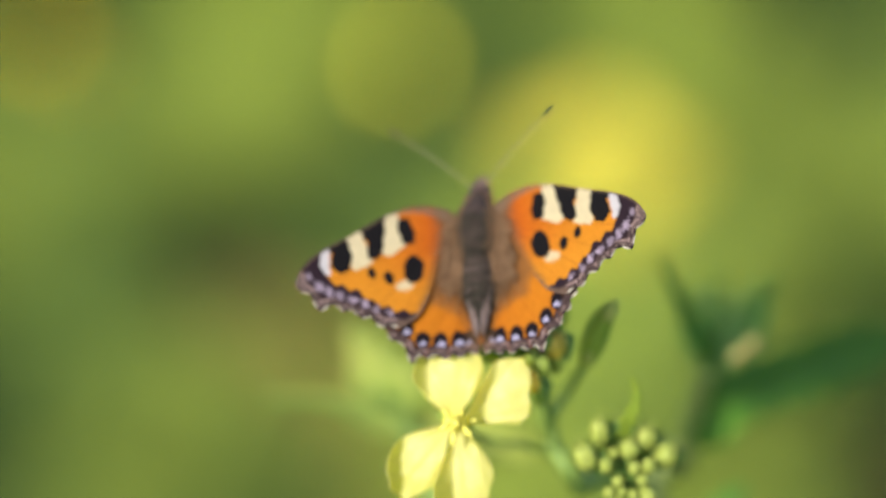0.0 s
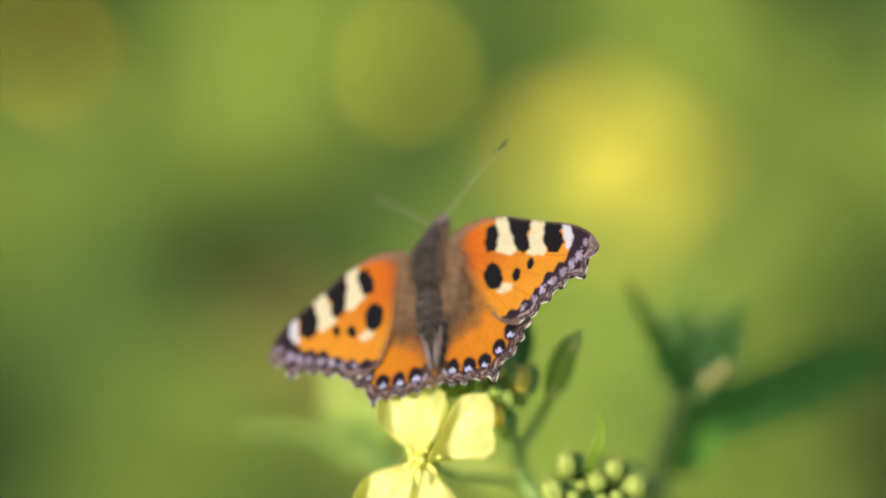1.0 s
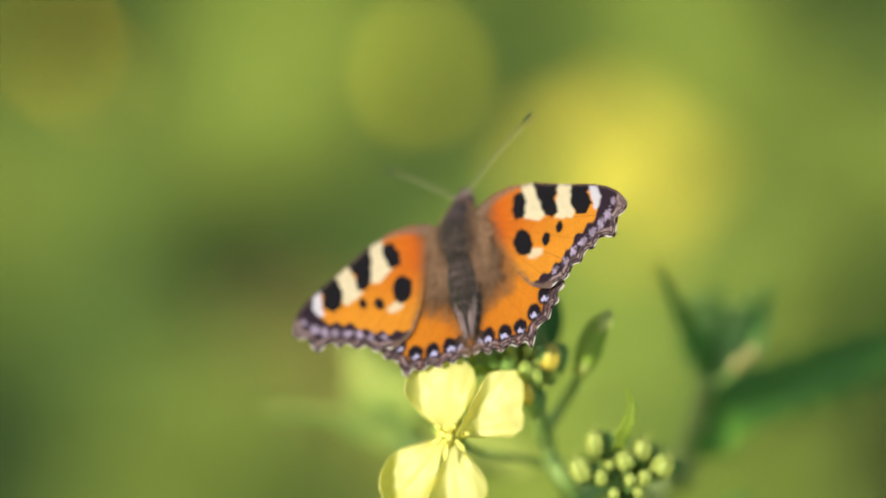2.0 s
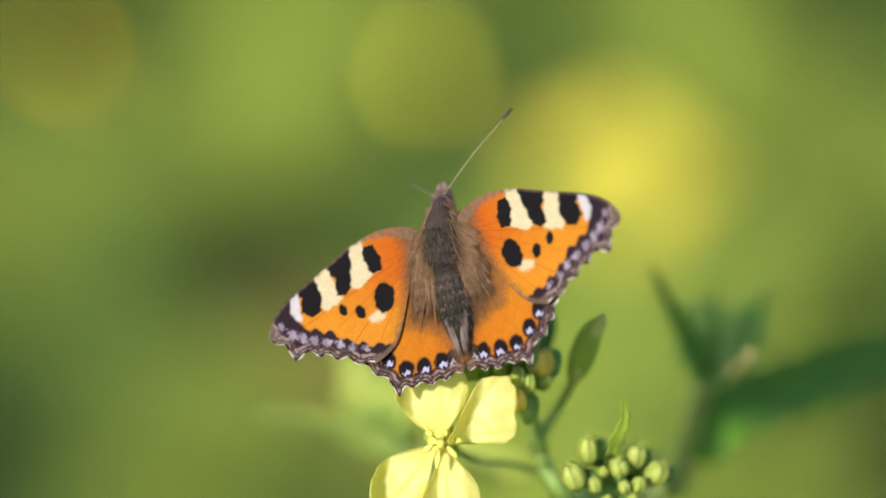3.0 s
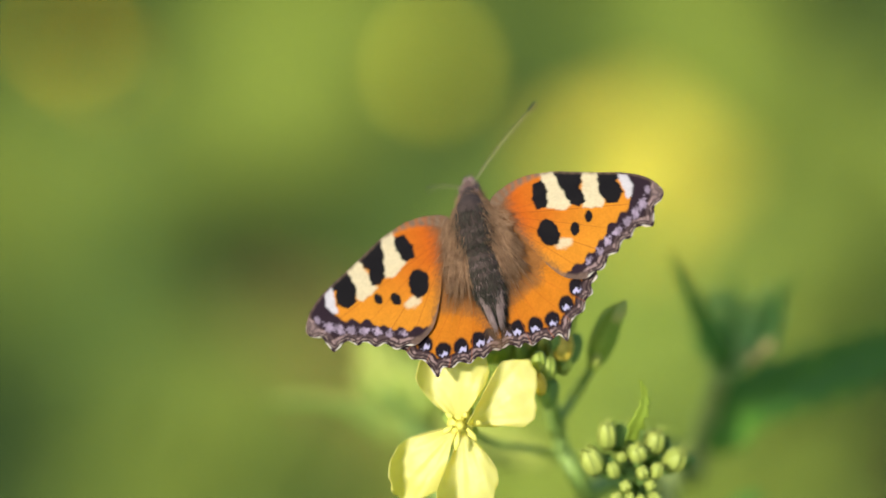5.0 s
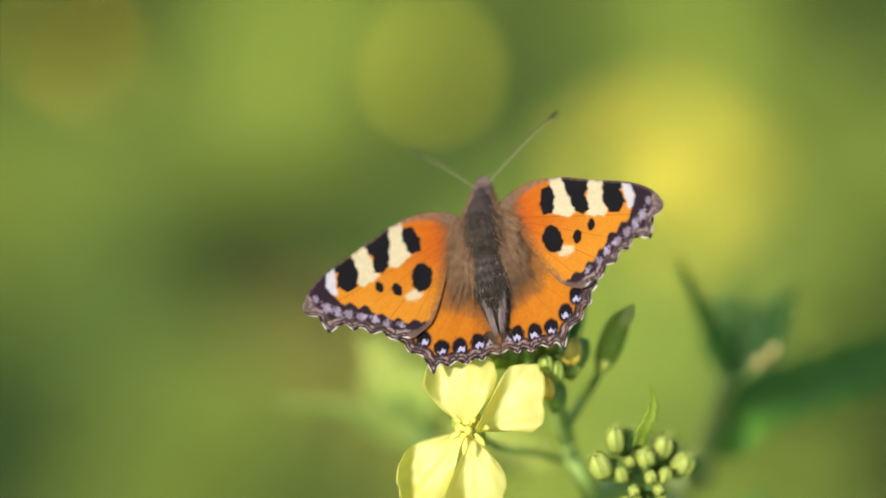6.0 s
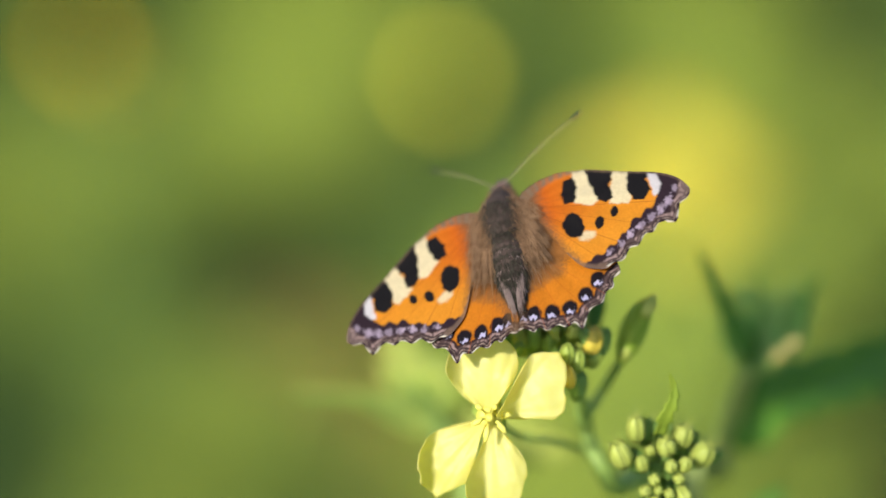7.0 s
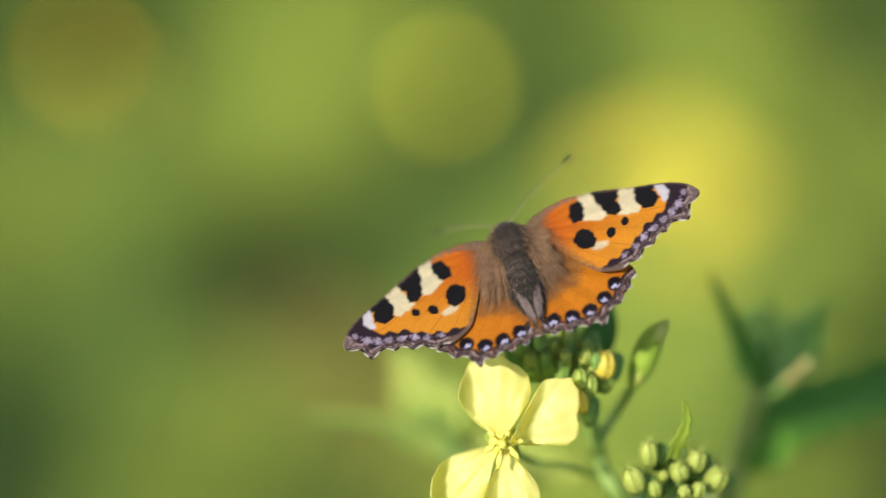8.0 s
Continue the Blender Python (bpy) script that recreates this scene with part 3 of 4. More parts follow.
def butterfly():
    rnd = random.Random(11)
    ob = thing("butterfly", (0, 0, 0), "orange butterfly with spread black-spotted wings resting on mustard buds", "butterfly")
    fore, hind = FORE_COSTA + FORE_EDGE + FORE_REAR, HIND_COSTA + HIND_EDGE + HIND_REAR
    wings, feelers = [], []
    for side in (-1, 1):
        wings.append(wing("forewing", fore, (3.6, 7.0), 6.0, paint_fore, side, ob, "orange forewing with black and cream bars", -0.15))
    for side in (-1, 1):
        w = wing("hindwing", hind, (1.6, 1.5), 1.0, paint_hind, side, ob, "orange hindwing edged with blue crescents", -0.4)
        w.location.z = -0.0003
        wings.append(w)
    # thorax, abdomen, head
    part("thorax", mm(tube(curve([(0, 1.5, -0.1), (0, 4, -0.4), (0, 7.5, -0.6), (0, 10.8, -1.2)], 6), [1.7, 2.8, 3.2, 3.1, 2.4, 1.3], 20)), CHITIN, ob)
    belly = []
    for k in range(25):
        belly.append((0, 2.4 - 10.6 * k / 24, -0.5 + 0.4 * k / 24))
    radii = [(2.20 + 0.50 * math.sin(math.pi * min(1, k / 24 + 0.25)) - 1.95 * (k / 24) ** 3.2) * (1 + 0.03 * math.sin(k * math.pi / 1.5)) for k in range(25)]
    part("abdomen", mm(tube(belly, radii, 20)), CHITIN, ob, "dark segmented abdomen with pale hairs")
    head = part("head", mm(tube(curve([(0, 10.0, -0.9), (0, 11.6, -2.0), (0, 13.1, -3.5)], 5), [1.25, 1.3, 1.15, 0.85, 0.4], 16)), CHITIN, ob)
    for side in (-1, 1):
        part("eye", mm(tube([(side * 0.6, 12.2, -2.5), (side * 0.95, 12.25, -2.5), (side * 1.2, 12.3, -2.5), (side * 1.4, 12.3, -2.5)], [0.6, 0.75, 0.6, 0.2], 14)), EYE, head)
        part("palp", mm(tube(curve([(side * 0.4, 12.7, -3.2), (side * 0.45, 13.9, -3.7), (side * 0.3, 15.2, -3.9)], 4), [0.5, 0.62, 0.5, 0.12], 8)), PALP, head, "furry brown palp")
        line = curve([(0, 0, 0), (-side * 0.12, 6.8, 0.45), (0, 14.1, 0)], 14)
        antenna = part("antenna", mm(tube(line, [0.058 + 0.014 * (k % 2) for k in range(30)], 7)), ANTENNA, ob)
        part("club", mm(tube(line[-4:] + [Vector((0, 14.7, -0.05))], [0.09, 0.18, 0.25, 0.22, 0.07], 8)), CLUB, antenna, "black antenna club")
        feelers.append(antenna)
        # legs reach down to the buds
        for y, out in ((4.5, 3.2), (7.0, 3.6)):
            part("leg", mm(tube(curve([(side * 1.6, y, -1.2), (side * out, y - 0.5, -2.6), (side * (out - 0.6), y - 1.6, -5.2), (side * (out - 0.2), y - 2.2, -6.2)], 4), [0.28, 0.2, 0.14, 0.1], 7)), CHITIN, ob)
    # fur of the thorax and head
    roots, tips = ([], [], []), ([], [], [])
    for _ in range(6400):
        y, a = rnd.uniform(0.2, 13.9), rnd.uniform(-0.25, math.pi + 0.25)
        r = 3.25 - 0.055 * (y - 5.8) ** 2 if y < 10.3 else 1.75 - 0.25 * (y - 10.3)
        o = Vector((math.cos(a), 0, math.sin(a)))
        p = Vector((0, y, -0.6 - 0.28 * max(0.0, y - 7.5) ** 1.3)) + o * r * 0.93
        back = Vector((0.25 * o.x, -1.0 if y < 10.5 else rnd.uniform(-0.6, 0.6), 0.0))
        pick = 2 if y > 10.9 + rnd.uniform(-0.6, 0.6) else 1 if abs(o.x) > 0.62 + rnd.uniform(-0.3, 0.3) or y > 9.7 else 0
        roots[pick].append(p)
        tips[pick].append(p + (o * rnd.uniform(0.25, 0.6) + back * rnd.uniform(0.5, 1.2)) * rnd.uniform(0.8, 1.8) * (0.5 if pick == 2 else 1.0))
    part("thorax_fur", mm(strands(roots[0], tips[0], 0.03, 0.05, rnd)), FUR_GREY, ob, "dark grey-brown thorax fur")
    part("head_fur", mm(strands(roots[2], tips[2], 0.035, 0.05, rnd)), PALP, head, "mauve-brown fur on the head")
    part("collar_fur", mm(strands(roots[1], tips[1], 0.035, 0.05, rnd)), FUR, ob, "brown fur on the shoulders")
    roots, tips, bands, ends = [], [], [], []
    for _ in range(2600):
        y, a = rnd.uniform(-7.9, 2.4), rnd.uniform(-0.1, math.pi + 0.1)
        k = (2.4 - y) / 10.6
        r = 2.20 + 0.50 * math.sin(math.pi * min(1, k + 0.25)) - 1.95 * k ** 3.2
        o = Vector((math.cos(a), 0, math.sin(a)))
        p = Vector((0, y, -0.5 + 0.4 * k)) + o * r * 0.96
        end = p + (o * 0.25 + Vector((0, -1, 0))) * rnd.uniform(0.6, 1.5)
        if y % 1.45 < 0.4 and y < 0.5 and rnd.random() < 0.55:
            bands.append(p)
            ends.append(p + (end - p) * 0.6 + o * 0.08)
        else:
            roots.append(p)
            tips.append(end)
    part("abdomen_band", mm(strands(bands, ends, 0.03, 0.0, rnd)), FUR_PALE, ob, "pale hair bands on the abdomen segments")
    part("abdomen_fur", mm(strands(roots, tips, 0.028, 0.0, rnd)), FUR_GREY, ob, "short grey abdomen hairs")
    roots, tips = [], []
    for _ in range(1300):
        side, y = rnd.choice((-1, 1)), rnd.uniform(-7.4, -1.0)
        k = (2.4 - y) / 10.6
        r = 2.15 - 1.7 * k ** 2.4
        p = Vector((side * r * rnd.uniform(0.3, 1.0), y, 0.9 + rnd.uniform(0, 0.5)))
        roots.append(p)
        tips.append((side * (0.9 * r * rnd.uniform(0.0, 1.0)), max(-10.2 - 0.8 * rnd.random(), y - rnd.uniform(1.2, 3.4)), 0.75 + rnd.uniform(-0.2, 0.2)))
    part("tail_hair", mm(strands(roots, tips, 0.022, 0.03, rnd)), FUR_PALE, ob, "pale pinkish-grey hair along the abdomen")
    for side in (-1, 1):
        roots, tips = [], []
        for _ in range(110):
            f = rnd.random()
            x0, y0 = 1.5 + 2.0 * f, rnd.uniform(1.0, 8.0) - 1.2 * f
            ln, a = rnd.uniform(4.0, 7.0), -1.50 + 0.34 * f + rnd.uniform(-0.06, 0.06)
            z0, z1 = 1.9 - 0.25 * x0 + rnd.uniform(-0.2, 0.2), rnd.uniform(0.5, 1.0)
            for _ in range(8):
                xr, yr, lr = x0 + rnd.gauss(0, 0.17), y0 + rnd.gauss(0, 0.5), ln * rnd.uniform(0.5, 1.2)
                roots.append((side * xr, yr, z0 + rnd.uniform(-0.2, 0.1)))
                tips.append((side * (x0 + 0.4 * (xr - x0) + lr * math.cos(a + rnd.gauss(0, 0.02))), max(-7.5 - rnd.random(), y0 + lr * math.sin(a)), z1))
        part("side_hair", mm(strands(roots, tips, 0.024, 0.03, rnd)), FUR, ob, "long combed-back brown hair beside the abdomen")
    # long brown hair combed back over the wing bases, moving with each wing
    for w, side, y_hinge in zip(wings, (-1, 1, -1, 1), (6.0, 6.0, 1.0, 1.0)):
        roots, tips = [], []
        for _ in range(45 if y_hinge > 2 else 110):
            f = rnd.random()
            if y_hinge > 2:
                x0, y0 = 1.8 + 2.3 * f, 8.0 - 5.5 * rnd.random() - 0.8 * f
                ln, a = rnd.uniform(1.6, 3.4), -1.15 + 0.5 * f + rnd.uniform(-0.25, 0.25)
            else:
                x0, y0 = 1.2 + 2.8 * f + rnd.uniform(-0.4, 0.4), 4.2 - 5.6 * rnd.random() ** 1.4 * (1 - 0.4 * f)
                ln, a = rnd.uniform(3.2, 7.0) * (1 - 0.25 * f), -1.47 + 0.50 * f + rnd.uniform(-0.10, 0.10)
            high = rnd.uniform(0.15, 0.7)
            for _ in range(9):
                xr, yr, b = x0 + rnd.gauss(0, 0.32), y0 + rnd.gauss(0, 0.6), a + rnd.gauss(0, 0.05)
                lr = ln * rnd.uniform(0.75, 1.1)
                roots.append((side * (xr - 1.5), yr - y_hinge, high * rnd.uniform(0.7, 1.1)))
                tips.append((side * (x0 + (xr - x0) * 0.45 + lr * math.cos(b) - 1.5), max(-10.5, y0 + lr * math.sin(b)) - y_hinge, 0.1 + 0.4 * high))
        part("wing_hair", mm(strands(roots, tips, 0.027, 0.04, rnd)), FUR, w, "long brown hair over the wing base")
    return ob, wings, feelers


# ---- the mustard plant that the butterfly rests on ----
def bud(c, way, length, radius, mat, parent, base, label="", hairs=0):
    c, way = Vector(c), Vector(way).normalized()
    line = [c + way * length * (k / 8 - 0.5) for k in range(9)]
    ob = part("bud", tube(line, [radius * q for q in (0.35, 0.75, 0.95, 1.0, 1.0, 0.95, 0.8, 0.55, 0.12)], 12), mat, parent, label, base)
    side = way.orthogonal().normalized()
    for k in range(4):
        a = k * math.pi / 2 + 0.4
        o = side * math.cos(a) + way.cross(side) * math.sin(a)
        pts = [c + way * length * (q - 0.5) + o * radius * w for q, w in ((0.02, 0.55), (0.3, 1.04), (0.6, 1.06), (0.85, 0.82), (1.0, 0.4))]
        part("sepal", blade(pts, o, [radius * 0.35, radius * 0.62, radius * 0.55, radius * 0.12], -0.25, 0.0001), mat, ob, "", base)
    rnd = random.Random(hairs)
    for k in range(hairs):
        a = rnd.uniform(0, 6.28)
        o = (side * math.cos(a) + way.cross(side) * math.sin(a))
        p = c + way * length * 0.45 + o * radius * 0.3
        part("hair", tube([p, p + (o + way * rnd.uniform(0.3, 1.5)) * radius * 0.95], [0.00006, 0.00001], 4), BUD_PALE, ob, "", base)
    return ob


def petal(c, outline, crease, curl, parent, base, seed):
    """One clawed petal: its outline in millimetres round the flower's heart, its edge turned up beyond a crease."""
    rim = [Vector((p.x, p.y)) for p in curve([(a, b, 0) for a, b in outline], 7)]
    root = (rim[0] + rim[-1]) * 0.35
    a, b = Vector(crease[0]), Vector(crease[1])
    out, n = (b - a).normalized().orthogonal(), len(rim)
    if out.x > 0:
        out = -out
    rows, top, low = 26, [], []
    for i in range(rows + 1):
        u = i / rows
        for j, q in enumerate(rim):
            v = j / (n - 1) * 2 - 1
            edge = 1 + 0.012 * u ** 6 * (math.sin(23 * v + seed) + 0.7 * math.sin(41 * v + 2 * seed))
            p = root + (q - root) * u * edge
            e = max(0.0, (p - a).dot(out) + 0.16 * math.sin(p.y * 0.9 + seed) + 0.04 * math.sin(p.y * 3.1 + 2 * seed))
            r = p.length
            h = 0.20 * p.x + 1.3 * math.sin(min(1.0, u * 1.2) * 1.9) - 0.9 * u * u
            h += curl * e ** 1.4 + 0.35 * (1 - v * v) * math.sin(u * 2.6)
            h += 0.05 * u * math.sin(v * 30 + seed) + 0.15 * u * math.sin(v * 11 + seed) + 0.06 * u * math.sin(r * 1.7 + v * 5 + seed)
            h += 0.22 * u ** 4 * math.sin(8 * v + seed * 2)
            w = c + (RIGHT * p.x - DOWN * p.y - AHEAD * h) * 0.001
            top.append(w)
            low.append(w + AHEAD * 0.00012)
    m, faces = len(top), []
    for i in range(rows):
        for j in range(n - 1):
            q = i * n + j
            faces += [(q + 1, q, q + n, q + n + 1), (m + q, m + q + 1, m + q + n + 1, m + q + n)]
    border = list(range(n)) + [i * n + n - 1 for i in range(1, rows + 1)] + [rows * n + j for j in range(n - 2, -1, -1)] + [i * n for i in range(rows - 1, 0, -1)]
    for p, q in zip(border, border[1:] + border[:1]):
        faces.append((p, q, m + q, m + p))
    return part("petal", (top + low, faces), PETAL, parent, "", base)


def stalk(pts, r0, r1, parent, base, name="pedicel", mat=None):
    return part(name, tube(curve(pts, 6), [r0, r1], 8), mat or STEM, parent, "", base)


def mustard():
    base = Vector((0.045, 0.44, 0.0))
    ob = thing("mustard_plant", base, "wild mustard plant with one open yellow flower and green buds", "flower")
    low = V(26, 48, 540)
    stalk([base - Vector((0, 0, 0.02)), base + Vector((0.004, 0.01, 0.25)), base + Vector((-0.008, -0.005, 0.5)), low, V(16.6, 32.3, 501), V(13.3, 26.4, 498), V(12.5, 22.7, 497)], 0.0026, 0.0008, ob, base, "stem")
    # open flower
    c = V(-0.9, 22.1, 476)
    flower = part("flower", tube([c + AHEAD * 0.006, c + AHEAD * 0.003, c + AHEAD * 0.0008], [0.0006, 0.0013, 0.0011], 10), SEPAL, ob, "open yellow four-petalled flower", base)
    petal(c, [(0.85, 0.8), (1.5, 2.45), (3.2, 5.1), (3.6, 7.85), (2.3, 9.85), (-0.55, 11.5), (-3.4, 11.1), (-5.3, 8.9), (-5.85, 5.85), (-3.8, 2.85), (-0.95, 0.8)],
          ((-4.4, 10.0), (-3.4, 3.6)), 1.4, flower, base, 1)
    petal(c, [(1.4, -0.05), (4.2, -0.25), (6.2, 0.0), (8.1, -0.1), (9.5, 0.75), (9.9, 2.5), (9.8, 4.7), (9.85, 7.2), (8.9, 8.5), (7.2, 8.8), (5.3, 8.3), (4.0, 6.6), (2.85, 3.6), (1.0, 0.9)],
          ((5.6, 8.3), (4.2, 2.5)), 1.4, flower, base, 2)
    petal(c, [(-1.3, -0.3), (-4.8, -1.2), (-7.05, -2.1), (-8.7, -3.6), (-9.3, -5.8), (-9.1, -8.0), (-8.2, -9.5), (-6.9, -10.6), (-5.2, -10.0), (-2.6, -8.4), (-2.15, -5.8), (-1.4, -3.6), (-0.5, -1.3)],
          ((-6.8, -1.7), (-7.2, -9.5)), 1.7, flower, base, 3)
    petal(c, [(-0.2, -1.3), (-1.4, -5.0), (-2.6, -7.3), (-3.1, -9.1), (-2.6, -10.6), (-1.1, -11.9), (0.75, -12.5), (2.75, -12.3), (4.2, -10.8), (4.8, -8.4), (5.1, -6.5), (4.4, -4.9), (3.05, -3.2), (1.2, -1.1)],
          ((-0.4, -2.0), (-0.3, -9.5)), 1.6, flower, base, 4)
    for a, r in ((70, 1.6), (135, 2.0), (195, 1.7), (258, 2.0), (325, 1.8), (15, 2.1)):
        o = RIGHT * math.cos(radians(a)) - DOWN * math.sin(radians(a))
        part("stamen", tube(curve([c, c - AHEAD * 0.0025 + o * 0.0008, c - AHEAD * 0.0045 + o * r * 0.001], 4), [0.00018, 0.00014], 6), STAMEN, flower, "", base)
        p = c - AHEAD * 0.0046 + o * r * 0.001
        part("anther", tube([p - o * 0.0007 - DOWN * 0.0004, p - o * 0.0002, p + o * 0.0003 + DOWN * 0.0001, p + o * 0.0008 + DOWN * 0.0004], [0.00012, 0.00042, 0.00040, 0.00012], 8), STAMEN, flower, "", base)
    part("heart", tube([c + AHEAD * 0.0008, c + AHEAD * 0.0001, c - AHEAD * 0.0006], [0.0012, 0.0018, 0.0011], 14), STAMEN, flower, "yellow heart between the petal claws", base)
    part("pistil", tube([c, c - AHEAD * 0.002, c - AHEAD * 0.0038, c - AHEAD * 0.0046], [0.0008, 0.0007, 0.0006, 0.0002], 10), STAMEN, flower, "pale yellow pistil", base)
    for k in range(4):
        a = radians(60 + 90 * k)
        o = RIGHT * math.cos(a) - DOWN * math.sin(a)
        part("sepal", blade(curve([c + AHEAD * 0.002, c + AHEAD * 0.0022 + o * 0.0016, c + AHEAD * 0.004 + o * 0.0026], 3), -AHEAD, [0.0006, 0.0010, 0.0008, 0.0002], 0.2, 0.00012), SEPAL, flower, "", base)
    stalk([c + AHEAD * 0.004, V(3.5, 25.4, 496), V(8.6, 26.3, 497), V(14.1, 28.1, 501)], 0.00045, 0.00045, ob, base)
    # long bud on its stalk
    stalk([V(12.5, 22.9, 497), V(15.2, 18.6, 498), V(17.0, 14.7, 489)], 0.0007, 0.0006, ob, base)
    pod = part("pod", tube(curve([V(16.8, 14.9, 489), V(18.0, 11.8, 488), V(19.1, 8.7, 487), V(20.4, 6.3, 486)], 5), [0.0006, 0.0015, 0.0018, 0.0017, 0.0014, 0.0006], 12), POD, ob, "", base)
    part("sepal", blade(curve([V(19.6, 8.6, 485), V(20.4, 7.0, 484.6), V(21.0, 5.6, 485)], 3), -AHEAD, [0.0006, 0.0009, 0.0003], 0.2), BUD_PALE, pod, "yellowish tip", base)
    # added pale blade, coloured as the sunlit spot at the pod's base
    a, b = V(17.0, 14.6, 488.0), V(17.7, 12.9, 486.6)
    part("sepal", blade(curve([a, (a + b) / 2 - AHEAD * 0.0003, b], 3), -AHEAD, [0.0005, 0.0008, 0.00024], -0.3, 0.0001), BUD_PALE, pod, "yellowish blade for the sunlit spot", base)
    # cluster of young buds
    hub = V(23.5, 29.5, 498)
    stalk([low, V(24.0, 35.2, 497), hub], 0.0011, 0.0009, ob, base, "stem")

    def young(x, y, d, r, ln, wx, wy, m):
        q = V(x, y, d)
        way = RIGHT * wx + DOWN * wy - AHEAD * 0.7
        bud(q, way, ln * 0.00102, r * 0.001, m, ob, base, hairs=11 if ln > 3.7 else 5 if ln > 2.9 else 0)
        stalk([hub, hub.lerp(q, 0.5) + AHEAD * 0.001, q - way.normalized() * ln * 0.0005], 0.0005, 0.0004, ob, base)

    for x, y, d, r, ln, wx, wy, m in (
            (18.6, 23.4, 480, 1.20, 4.4, -0.1, -1, BUD_PALE), (20.5, 23.6, 483, 0.98, 3.9, 0.15, -1, BUD_DARK), (16.6, 26.8, 479, 1.43, 4.4, -0.45, -1, BUD_PALE),
            (18.7, 27.7, 482, 1.28, 3.9, -0.35, -0.8, BUD_DARK), (25.0, 24.3, 482, 1.35, 3.8, 0.25, -0.9, BUD_PALE), (26.3, 25.1, 485, 0.75, 3.3, 0.3, -0.9, BUD_DARK),
            (22.7, 25.7, 480, 1.24, 3.0, -0.2, -0.6, BUD_PALE), (24.5, 25.9, 484, 0.90, 2.4, 0.1, -0.5, BUD_DARK), (27.8, 26.7, 482, 1.43, 3.9, 0.45, -0.7, BUD_PALE),
            (29.6, 27.2, 485, 0.60, 2.7, 0.8, -0.5, BUD_DARK), (19.5, 28.0, 479, 0.83, 2.7, -0.2, -0.7, BUD_PALE), (23.3, 28.2, 478, 0.79, 2.1, 0, -0.4, BUD_PALE),
            (25.2, 28.0, 479, 0.86, 2.6, 0.2, -0.6, BUD_PALE), (20.7, 26.4, 481, 0.64, 1.8, -0.1, -0.5, BUD_PALE), (21.1, 30.0, 478, 0.75, 1.8, -0.1, -0.2, BUD_PALE),
            (20.0, 31.5, 478, 0.75, 2.4, -0.4, 0.1, BUD_PALE), (21.7, 31.4, 478, 0.60, 1.8, 0, 0.1, BUD_PALE), (23.1, 31.8, 478, 0.64, 2.0, 0.1, 0.2, BUD_PALE)):
        young(x, y, d, r, ln, wx, wy, m)
    for x, y, d, r, ln, wx, wy, m in (
            (24.4, 29.9, 479, 0.68, 1.8, 0.2, -0.1, BUD_PALE), (25.1, 32.0, 479, 0.98, 3.0, 0.4, 0.5, BUD_PALE), (21.2, 33.3, 479, 1.05, 2.3, -0.2, 0.5, BUD_PALE),
            (24.1, 33.8, 479, 0.90, 2.3, 0.2, 0.6, BUD_PALE), (22.7, 24.0, 486, 1.13, 3.5, 0.5, -0.5, BUD_DARK), (22.2, 28.9, 485, 1.35, 3.0, 0, -0.2, BUD_DARK),
            (23.9, 30.6, 485, 1.13, 2.6, 0.2, 0, BUD_DARK), (27.1, 28.0, 487, 0.90, 2.7, 0.5, -0.2, BUD_DARK), (22.9, 33.1, 484, 0.90, 2.3, 0, 0.3, BUD_DARK),
            (23.0, 27.2, 484, 0.68, 2.0, 0, -0.3, BUD_DARK), (25.9, 26.6, 485, 0.68, 2.1, 0.3, -0.4, BUD_DARK)):
        young(x, y, d, r, ln, wx, wy, m)
    part("leaf", blade(curve([V(21.7, 24.0, 480), V(22.3, 21.7, 478), V(23.1, 19.7, 477), V(23.3, 17.9, 477), V(22.7, 15.9, 476)], 12), -AHEAD + RIGHT * 0.3, [0.0009, 0.0013, 0.0011, 0.0009, 0.0006, 0.0002], 0.35, 0.0003, 4, 0.12, 5, 0.45), LEAF_YOUNG, ob, "slender toothed young olive-green leaf", base)
    # crowded bud head under the butterfly
    head = V(8.5, 16, 491)
    stalk([V(12.6, 24.0, 497), V(11.2, 19.6, 492), head], 0.0012, 0.0010, ob, base, "stem")
    for x, y, d, r, ln, wx, wy, m in (
            (12.6, 11.8, 481, 1.4, 3.8, 0.1, -0.9, BUD_YELLOW), (14.0, 12.2, 484, 1.15, 4.4, 0.3, -1.0, BUD_DARK), (12.9, 14.0, 483, 1.0, 3.0, 0.0, -0.7, SEPAL), (10.6, 14.6, 479, 1.0, 3.2, 0.1, -1.0, SEPAL),
            (9.4, 16.6, 477, 0.9, 3.2, -0.2, -0.8, BUD_YELLOW), (11.0, 18.0, 483, 1.1, 4.2, 0.15, -1.0, BUD_DARK), (9.3, 13.6, 478, 0.9, 2.8, -0.1, -1.0, SEPAL), (7.0, 12.6, 482, 1.0, 4.0, 0.0, -1.0, BUD_DARK),
            (4.8, 11.8, 482, 1.0, 4.0, -0.1, -1.0, BUD_DARK), (9.0, 11.2, 484, 1.1, 4.0, 0.1, -1.0, BUD_DARK), (3.0, 12.0, 482, 1.0, 4.2, -0.3, -1.0, SEPAL), (6.0, 10.0, 484, 1.1, 4.0, 0.0, -1.0, SEPAL),
            (11.0, 9.5, 485, 1.2, 4.4, 0.2, -1.0, BUD_DARK), (8.2, 8.5, 484, 1.3, 4.0, 0.0, -1.0, SEPAL), (4.0, 9.0, 483, 1.1, 4.0, -0.1, -1.0, BUD_DARK), (1.5, 9.5, 483, 1.2, 4.0, -0.2, -1.0, BUD_DARK)):
        q = V(x, y, d)
